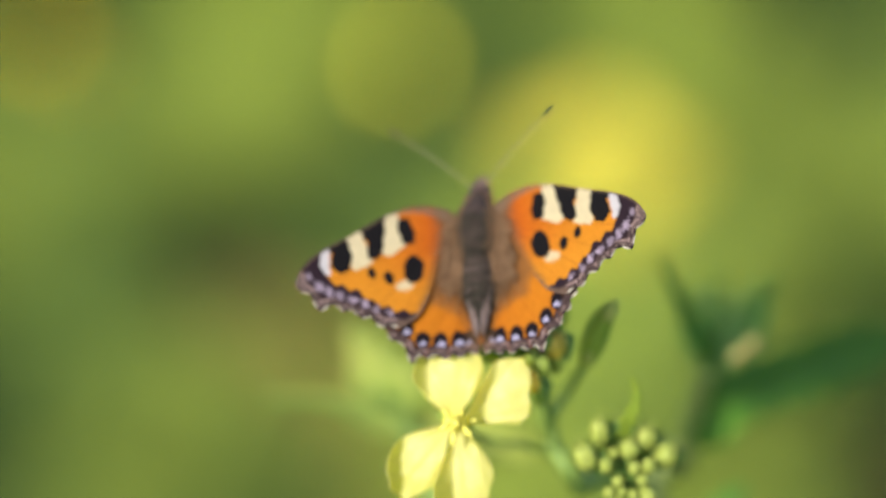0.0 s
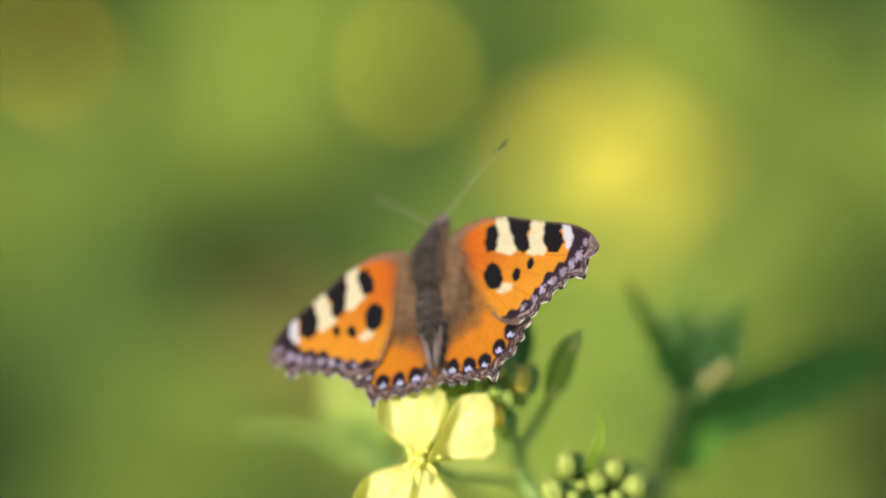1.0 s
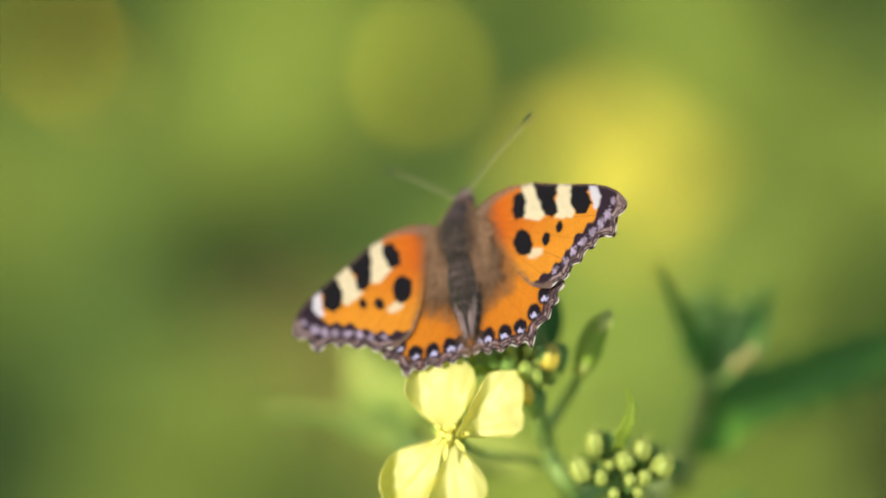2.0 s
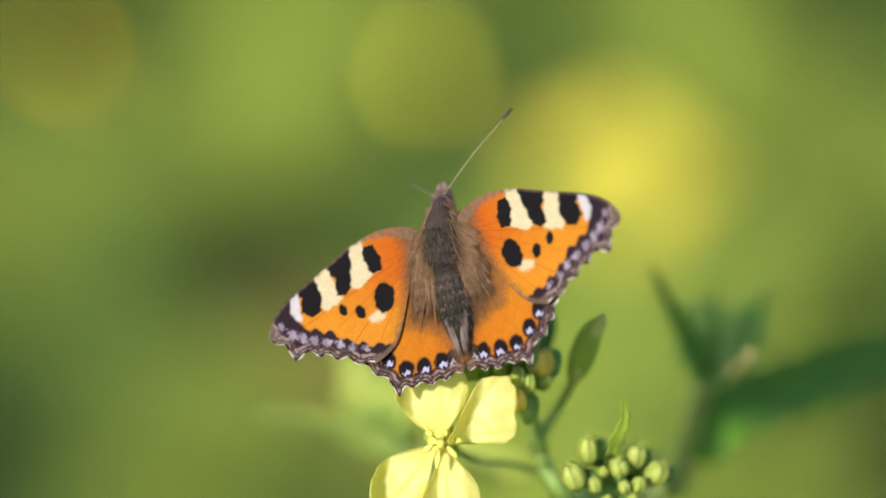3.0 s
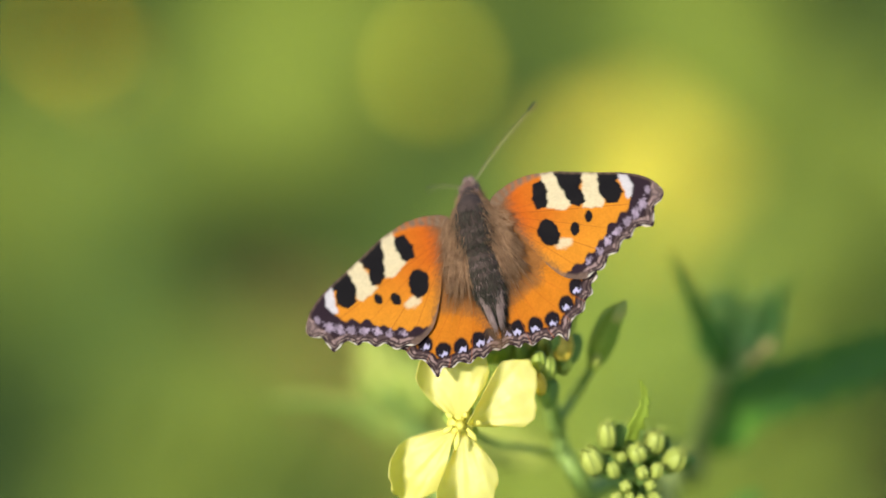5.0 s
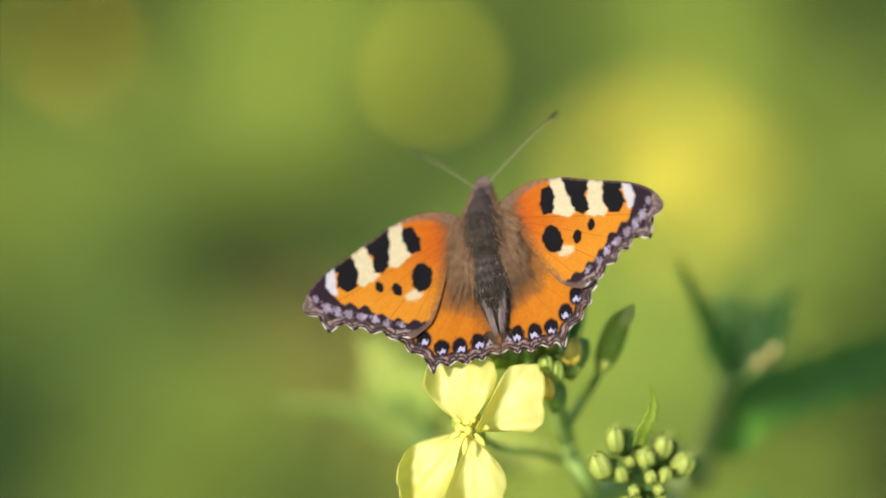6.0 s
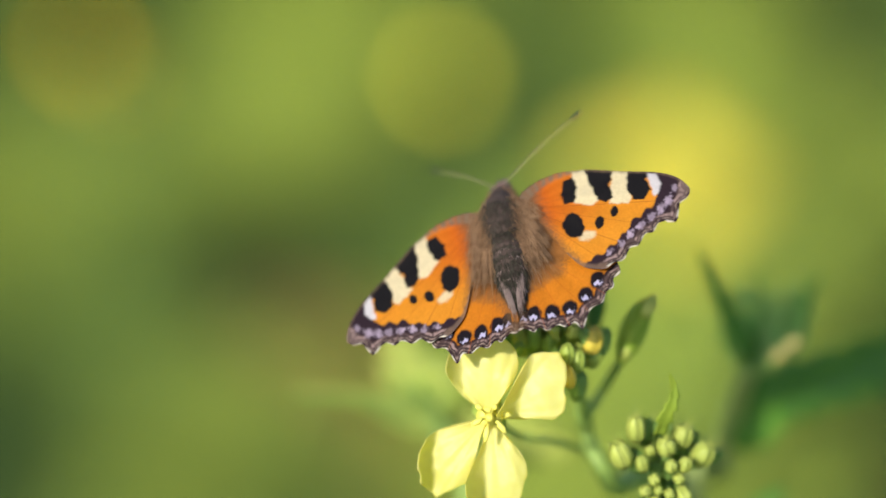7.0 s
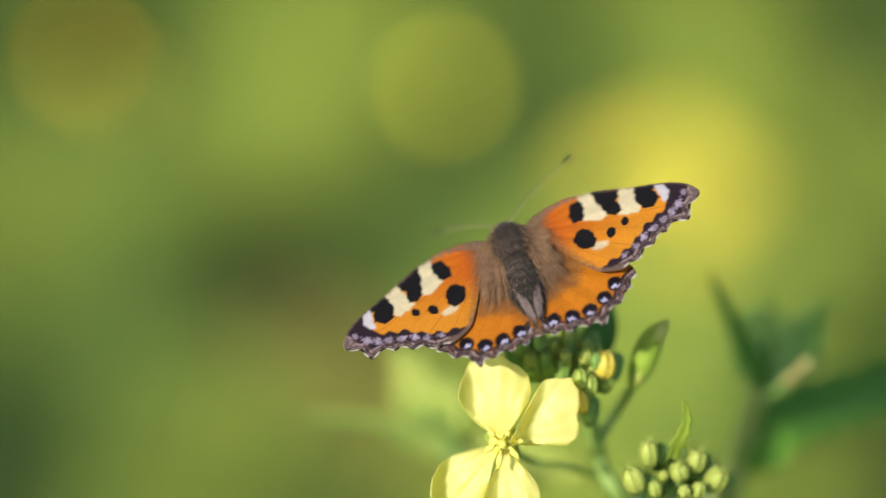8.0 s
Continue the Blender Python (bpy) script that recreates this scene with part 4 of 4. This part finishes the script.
        way = RIGHT * wx + DOWN * wy - AHEAD * 0.25
        bud(q, way, ln * 0.001, r * 0.001, m, ob, base, hairs=6 if (x, y) == (9.4, 16.6) or m == BUD_YELLOW else 0)
        stalk([head, head.lerp(q, 0.5) + AHEAD * 0.002, q - way.normalized() * ln * 0.0005], 0.0005, 0.0004, ob, base)
    rnd = random.Random(21)
    for k in range(22):
        q = V(rnd.uniform(2.5, 12.5), rnd.uniform(9.5, 14.5), rnd.uniform(479.5, 484))
        way = RIGHT * rnd.uniform(-0.5, 0.5) - DOWN * rnd.uniform(0.4, 1.0) - AHEAD * rnd.uniform(0.2, 0.9)
        r = rnd.uniform(0.00045, 0.0008)
        bud(q, way, r * rnd.uniform(2.6, 4.6), r, rnd.choice((BUD_PALE, BUD_DARK, SEPAL, BUD_PALE)), ob, base)
        stalk([head, head.lerp(q, 0.6) + AHEAD * 0.001, q - way.normalized() * r * 1.5], 0.0004, 0.0003, ob, base)
    part("leaf", blade(curve([V(3, 14, 494), V(2, 10, 492), V(-1, 6, 493)], 4), -AHEAD, [0.001, 0.003, 0.0025, 0.0004], 0.3), LEAF_DARK, ob, base=base)
    part("leaf", blade(curve([V(9, 14, 496), V(12.5, 8, 495), V(14.0, 3.5, 496)], 4), -AHEAD, [0.001, 0.0028, 0.002, 0.0003], 0.3), LEAF_DARK, ob, base=base)
    # lower leaves of the stem
    for k in range(5):
        p = base + Vector((0, 0, 0.12 + 0.08 * k))
        a = 2.2 * k
        o = Vector((math.cos(a), 0.7 + math.sin(a) * 0.5, 0.25)).normalized()
        part("leaf", blade(curve([p, p + o * 0.03 + Vector((0, 0, 0.01)), p + o * 0.07], 5), (0, 0, 1), [0.002, 0.012, 0.014, 0.008, 0.001], 0.2, 0.0004, 6, 0.05), LEAF_PALE, ob, base=base)


def side_plant():
    """A darker leafy shoot a little behind, with a tuft of buds and a long leaf."""
    base = Vector((0.075, 0.5, 0.0))
    ob = thing("leafy_shoot", base, "dark green leafy shoot with a bud tuft behind the flower", "plant")
    knot = V(37.5, 17, 527)
    stalk([base - Vector((0, 0, 0.02)), base + Vector((-0.01, 0.0, 0.3)), V(31, 58, 545), V(34.6, 32, 540), V(36.3, 22.3, 535), knot], 0.0024, 0.0013, ob, base, "stem", STEM_TAN)
    part("leaf", blade(curve([knot, V(37.0, 13.7, 526), V(34.8, 9.8, 525), V(32.1, 5.4, 523), V(29.2, -0.9, 521)], 6), -AHEAD + RIGHT * 0.9, [0.0011, 0.0016, 0.0020, 0.0021, 0.0017, 0.0010, 0.0002], 0.3, 0.0003, 4, 0.05, 5, 0.2), LEAF_DEEP, ob, base=base)
    rnd = random.Random(8)
    for x, y, d, w in ((34.0, 5.4, 532, 1.3), (35.7, 3.6, 534, 1.2), (37.3, 5.0, 530, 1.3), (39.8, 1.1, 536, 1.3), (41.3, 4.1, 532, 1.2), (43.7, 3.5, 536, 1.2), (46.4, 2.2, 538, 1.1), (48.2, 2.4, 530, 1.5),
                       (46.9, 6.5, 530, 1.5), (45.1, 5.4, 533, 1.3), (38.6, 4.4, 533, 1.4), (40.4, 5.4, 535, 1.5), (42.2, 5.8, 531, 1.5), (44.0, 7.6, 534, 1.6), (39.4, 7.0, 530, 1.6), (46.0, 9.0, 532, 1.5), (37.8, 7.2, 528, 1.7), (43.0, 8.0, 530, 1.6), (36.0, 10.0, 528, 1.8), (40.6, 9.0, 533, 1.6)):
        q = V(x, y, d)
        bend = RIGHT * rnd.uniform(-0.001, 0.001) + DOWN * rnd.uniform(-0.001, 0.002)
        root = V(37.5 + (x - 37.5) * 0.6, 15.6 - abs(x - 38) * 0.28, 528)
        if abs(x - 37.5) > 2.5:
            stalk([knot, knot.lerp(root, 0.5) + DOWN * 0.0006, root], 0.0006, 0.0005, ob, base)
        part("leaf", blade(curve([root, root.lerp(q, 0.5) + bend, q], 7), -AHEAD + RIGHT * rnd.uniform(-0.6, 0.6), [0.0004, w * 0.00046, w * 0.00060, w * 0.00044, 0.00015], 0.3, 0.0003, 4, 0.1, 5, 0.4),
             rnd.choice((LEAF_MID, LEAF_TUFT, LEAF_TUFT, LEAF_TUFT)), ob, base=base)
    for x, y, d in ((36.9, 5.8, 530), (39.8, 7.0, 532), (43.4, 6.6, 532), (46.0, 6.4, 535), (40.6, 9.2, 529)):
        q = V(x, y, d)
        bud(q, RIGHT * rnd.uniform(-0.4, 0.4) - DOWN - AHEAD * 0.4, rnd.uniform(0.0024, 0.0034), rnd.uniform(0.0006, 0.0009), LEAF_TUFT, ob, base)
        stalk([knot, knot.lerp(q, 0.5) + AHEAD * 0.001, q], 0.0005, 0.0004, ob, base)
    # two pale opening buds low on the tuft
    for x, y, d, r in ((41.3, 14.1, 521, 0.62), (43.4, 12.5, 522, 0.55)):
        q = V(x, y, d)
        stalk([knot, knot.lerp(q, 0.5) + DOWN * 0.001, q], 0.0006, 0.0005, ob, base)
        bud(q, RIGHT * 0.6 - DOWN * 0.6 - AHEAD * 0.4, 0.0023, r * 0.001, BUD_TAN, ob, base)
    # broad lobed leaf
    part("leaf", blade(curve([V(37.4, 29.0, 536), V(38.4, 26.4, 536), V(41.8, 21.6, 538), V(47.2, 19.5, 544), V(53.5, 18.0, 552), V(59.6, 16.3, 560), V(65.9, 14.8, 570), V(76, 12.2, 584)], 9), -AHEAD + RIGHT * 0.15 - DOWN * 0.15,
                       [0.0012, 0.0034, 0.0048, 0.0052, 0.0053, 0.0055, 0.0056, 0.0050, 0.0012], 0.2, 0.0004, 8, 0.08, 8, 0.26), LEAF_DEEP, ob, "broad lobed dark green leaf", base)
    part("leaf", blade(curve([V(35.3, 44.5, 534), V(40.6, 38.7, 538), V(44.5, 34.8, 542)], 4), -AHEAD, [0.001, 0.0026, 0.002, 0.0004], 0.25), LEAF_MID, ob, base=base)


def pale_plant():
    """A pale shoot behind the flower on the other side, out of focus."""
    base = Vector((-0.05, 0.52, 0.0))
    ob = thing("pale_shoot", base, "pale green shoot with narrow leaves behind the flower", "plant")
    knot = V(-8, 24, 545)
    stalk([base - Vector((0, 0, 0.02)), base + Vector((0.02, 0.0, 0.3)), V(-4, 60, 545), knot], 0.0028, 0.0012, ob, base, "stem")
    part("leaf", blade(curve([V(-4.1, 26.4, 545), V(-10.9, 24.6, 546), V(-17.8, 22.9, 548), V(-23.0, 22.4, 552), V(-30.2, 22.8, 556)], 8), -AHEAD - DOWN * 0.3, [0.0012, 0.0018, 0.0017, 0.0012, 0.0010, 0.0004], 0.3, 0.0003, 6, 0.12, 6, 0.35), LEAF_SOFT, ob, base=base)
    part("leaf", blade(curve([V(-4.5, 26.6, 545), V(-10.9, 26.9, 548), V(-17.0, 24.8, 553)], 7), -AHEAD, [0.0008, 0.0015, 0.0013, 0.0004], 0.3, 0.0003, 4, 0.1, 4, 0.3), LEAF_SOFT, ob, base=base)
    for x, y, d, r, m in ((-15.3, 13.9, 556, 1.2, BUD_PALE), (-13.8, 15.9, 555, 1.3, BUD_PALE), (-12.0, 14.9, 553, 1.2, BUD_PALE), (-12.6, 18.4, 553, 1.3, BUD_PALE), (-10.1, 18.3, 549, 1.4, BUD_PALE), (-8.1, 19.2, 545, 1.4, SEPAL),
                          (-11.0, 20.6, 551, 1.2, SEPAL), (-8.6, 22.2, 547, 1.3, SEPAL), (-15.2, 19.0, 558, 1.2, BUD_PALE), (-5.8, 22.0, 542, 1.3, SEPAL), (-14.2, 21.6, 557, 1.1, SEPAL), (-10.2, 21.8, 541, 0.6, LEAF_DARK),
                          (-8.0, 16.9, 546, 1.1, SEPAL), (-6.3, 19.4, 542, 1.2, BUD_PALE)):
        q = V(x, y, d)
        bud(q, -DOWN - RIGHT * 0.3 - AHEAD * 0.3, r * 0.0042, r * 0.0011, m, ob, base)
        stalk([knot, q], 0.0005, 0.0004, ob, base)
    part("leaf", blade(curve([knot, V(5, 28, 548), V(14, 31, 552)], 5), -AHEAD, [0.001, 0.003, 0.0035, 0.0005], 0.3), LEAF_PALE, ob, base=base)


BODY = [
    (0.0, 0.00200, 0.40309, 0.74593, 38.662, -14.339, -8.335),
    (0.5, 0.00145, 0.40328, 0.74571, 33.771, -18.742, -12.018),
    (1.0, 0.00110, 0.40177, 0.74711, 35.974, -24.505, -14.965),
    (1.5, 0.00137, 0.40357, 0.74645, 35.334, -24.990, -12.166),
    (1.7, 0.00132, 0.40527, 0.74565, 33.061, -24.530, -10.716),
    (2.8, 0.00099, 0.39883, 0.74948, 43.253, -25.342, -6.992),
    (3.0, 0.00065, 0.39879, 0.74900, 46.177, -22.426, -7.873),
    (3.5, 0.00139, 0.40048, 0.74802, 38.288, -20.885, -4.527),
    (4.0, 0.00208, 0.40082, 0.74750, 36.823, -17.582, -0.027),
    (4.5, 0.00238, 0.40026, 0.74809, 33.766, -20.686, 2.351),
    (4.7, 0.00228, 0.40010, 0.74824, 34.714, -21.905, 1.931),
    (5.8, 0.00157, 0.40234, 0.74706, 36.258, -20.193, -2.667),
    (6.0, 0.00177, 0.40225, 0.74721, 36.786, -18.568, -2.845),
    (6.5, 0.00176, 0.40168, 0.74767, 37.083, -16.945, -0.684),
    (7.0, 0.00120, 0.40122, 0.74802, 24.605, -21.700, -0.029),
    (7.5, 0.00123, 0.39934, 0.74922, 19.567, -18.974, 4.188),
    (8.0, 0.00122, 0.40068, 0.74947, 8.481, -16.931, 10.702),
]
FORE_L = [(0.0, 22.93, -4.17), (0.5, 27.12, -5.21), (1.0, 4.38, -5.77), (1.5, 6.88, -4.91), (1.7, 8.95, -6.23), (2.8, 9.11, -2.32),
             (3.0, 9.61, -2.07), (3.5, 10.53, -2.73), (4.0, 12.38, -3.30), (4.5, 8.23, -2.98), (4.7, 4.91, -3.13), (5.8, 9.25, -2.37),
             (6.0, 12.09, -2.01), (6.5, 9.12, -2.06), (7.0, -6.02, -8.00), (7.5, -5.61, -6.18), (8.0, -1.04, -3.03)]
FORE_R = [(0.0, 17.52, 5.96), (0.5, 18.02, 5.38), (1.0, 4.15, 4.14), (1.5, 6.22, 3.99), (1.7, 8.18, 3.83), (2.8, 9.37, 4.94),
             (3.0, 10.43, 5.29), (3.5, 11.42, 4.83), (4.0, 12.87, 4.19), (4.5, 8.48, 3.63), (4.7, 5.60, 3.98), (5.8, 10.66, 3.63),
             (6.0, 13.71, 3.56), (6.5, 11.70, 3.60), (7.0, 3.81, 2.18), (7.5, 4.54, 1.87), (8.0, 7.78, 2.50)]
HIND_L = [(0.0, 18.34, 2.79), (0.5, 18.91, 3.71), (1.0, 3.91, 3.59), (1.5, 6.42, 3.74), (1.7, 8.52, 3.17), (2.8, 8.35, 3.88),
             (3.0, 8.21, 3.47), (3.5, 10.04, 3.71), (4.0, 11.40, 2.85), (4.5, 7.77, 2.42), (4.7, 4.43, 2.52), (5.8, 8.81, 2.75),
             (6.0, 11.64, 2.51), (6.5, 8.68, 2.16), (7.0, -6.23, 3.09), (7.5, -5.82, 0.04), (8.0, -1.09, -0.22)]
HIND_R = [(0.0, 16.05, -0.62), (0.5, 16.27, -0.72), (1.0, 2.54, -2.35), (1.5, 3.98, -2.01), (1.7, 5.86, -2.33), (2.8, 7.20, -1.56),
             (3.0, 8.42, -1.07), (3.5, 8.59, -1.80), (4.0, 10.26, -2.38), (4.5, 7.09, -3.48), (4.7, 4.97, -3.24), (5.8, 8.03, -3.42),
             (6.0, 10.79, -3.12), (6.5, 9.04, -3.39), (7.0, -1.58, -5.10), (7.5, -0.61, -5.26), (8.0, 1.59, -4.33)]
FEELER_L = [(0.0, 12.0, 50.6), (0.5, -4.2, 53.7), (1.0, -8.7, 52.5), (1.5, 2.0, 50.9), (3.0, -50.0, 48.0), (3.5, -60.0, 48.0),
             (4.0, -62.0, 48.0), (4.5, -58.0, 48.0), (6.0, -24.4, 41.5), (6.5, -15.1, 41.6), (7.0, -20.6, 44.0), (7.5, -22.6, 46.5),
             (8.0, -26.1, 39.8)]
FEELER_R = [(0.0, 5.5, -47.7), (0.5, 3.6, -50.7), (1.0, -0.6, -49.5), (1.5, 0.3, -51.8), (3.0, -2.6, -51.9), (3.5, -14.4, -45.2),
             (4.0, -17.3, -46.7), (4.5, -6.6, -48.7), (6.0, -10.0, -50.8), (6.5, 5.9, -56.0), (7.0, 1.1, -58.5), (7.5, -3.9, -52.8),
             (8.0, -1.3, -52.2)]


# the yellow stalks lean together in the breeze: seconds, degrees
SWAY = [(0.0, -0.8), (0.5, -1.7), (1.0, -0.8), (1.5, -1.0), (3.0, -2.0), (3.5, -1.3), (4.0, -1.5), (4.5, -1.6), (6.0, 3.4), (6.5, 2.0), (7.0, 2.0), (7.5, 2.6), (8.0, 2.0)]


def motions():
    """Stalks sway behind; the butterfly shifts and tilts on the buds, and tips its wings."""
    for ob in swaying:
        foot = ob.location.copy()
        walk(ob, [(t, pose(foot.x, foot.y, foot.z, 0, lean, 0)) for t, lean in SWAY])
    walk(insect, [(r[0], pose(*r[1:])) for r in BODY])
    for ob, rows, side, y, z in zip(wing_parts, (FORE_L, FORE_R, HIND_L, HIND_R), (-1, 1, -1, 1), (0.006, 0.006, 0.001, 0.001), (0.0003, 0.0003, -0.0003, -0.0003)):
        walk(ob, [(t, pose(side * 0.0015, y, z, 0, -side * lift, 0) @ pose(0, 0, 0, 0, 0, side * sweep)) for t, lift, sweep in rows])
    for ob, rows, side in zip(feeler_parts, (FEELER_L, FEELER_R), (-1, 1)):
        walk(ob, [(t, pose(side * 0.0006, 0.0128, -0.0018, nod, 0, turn)) for t, nod, turn in rows])


ground()
meadow()
swaying = [
    far_flower(59, -41, 1560, 12, 0.0065, 0.0078, "small cluster of bright yellow meadow flowers", 1),
    far_flower(84, -52, 1560, 14, 0.0070, 0.0078, "tall cluster of bright yellow meadow flowers on a stalk", 2),
    far_flower(103, -34, 1550, 17, 0.0080, 0.0076, "dense cluster of bright yellow meadow flowers", 5),
    far_flower(88, -12, 1545, 7, 0.007, 0.007, "sparse cluster of bright yellow meadow flowers near the grass", 9),
]
round_flower(-7, -79, 1600, 0.0066, "single round glossy yellow flower above the grass", GOLD)
round_flower(-168, -90, 1600, 0.0058, "round glossy ochre-yellow flower above the grass", OCHRE)
round_flower(-155, -80, 1620, 0.0035, "small round ochre-yellow flower", OCHRE)
side_plant()
pale_plant()
mustard()
insect, wing_parts, feeler_parts = butterfly()
motions()
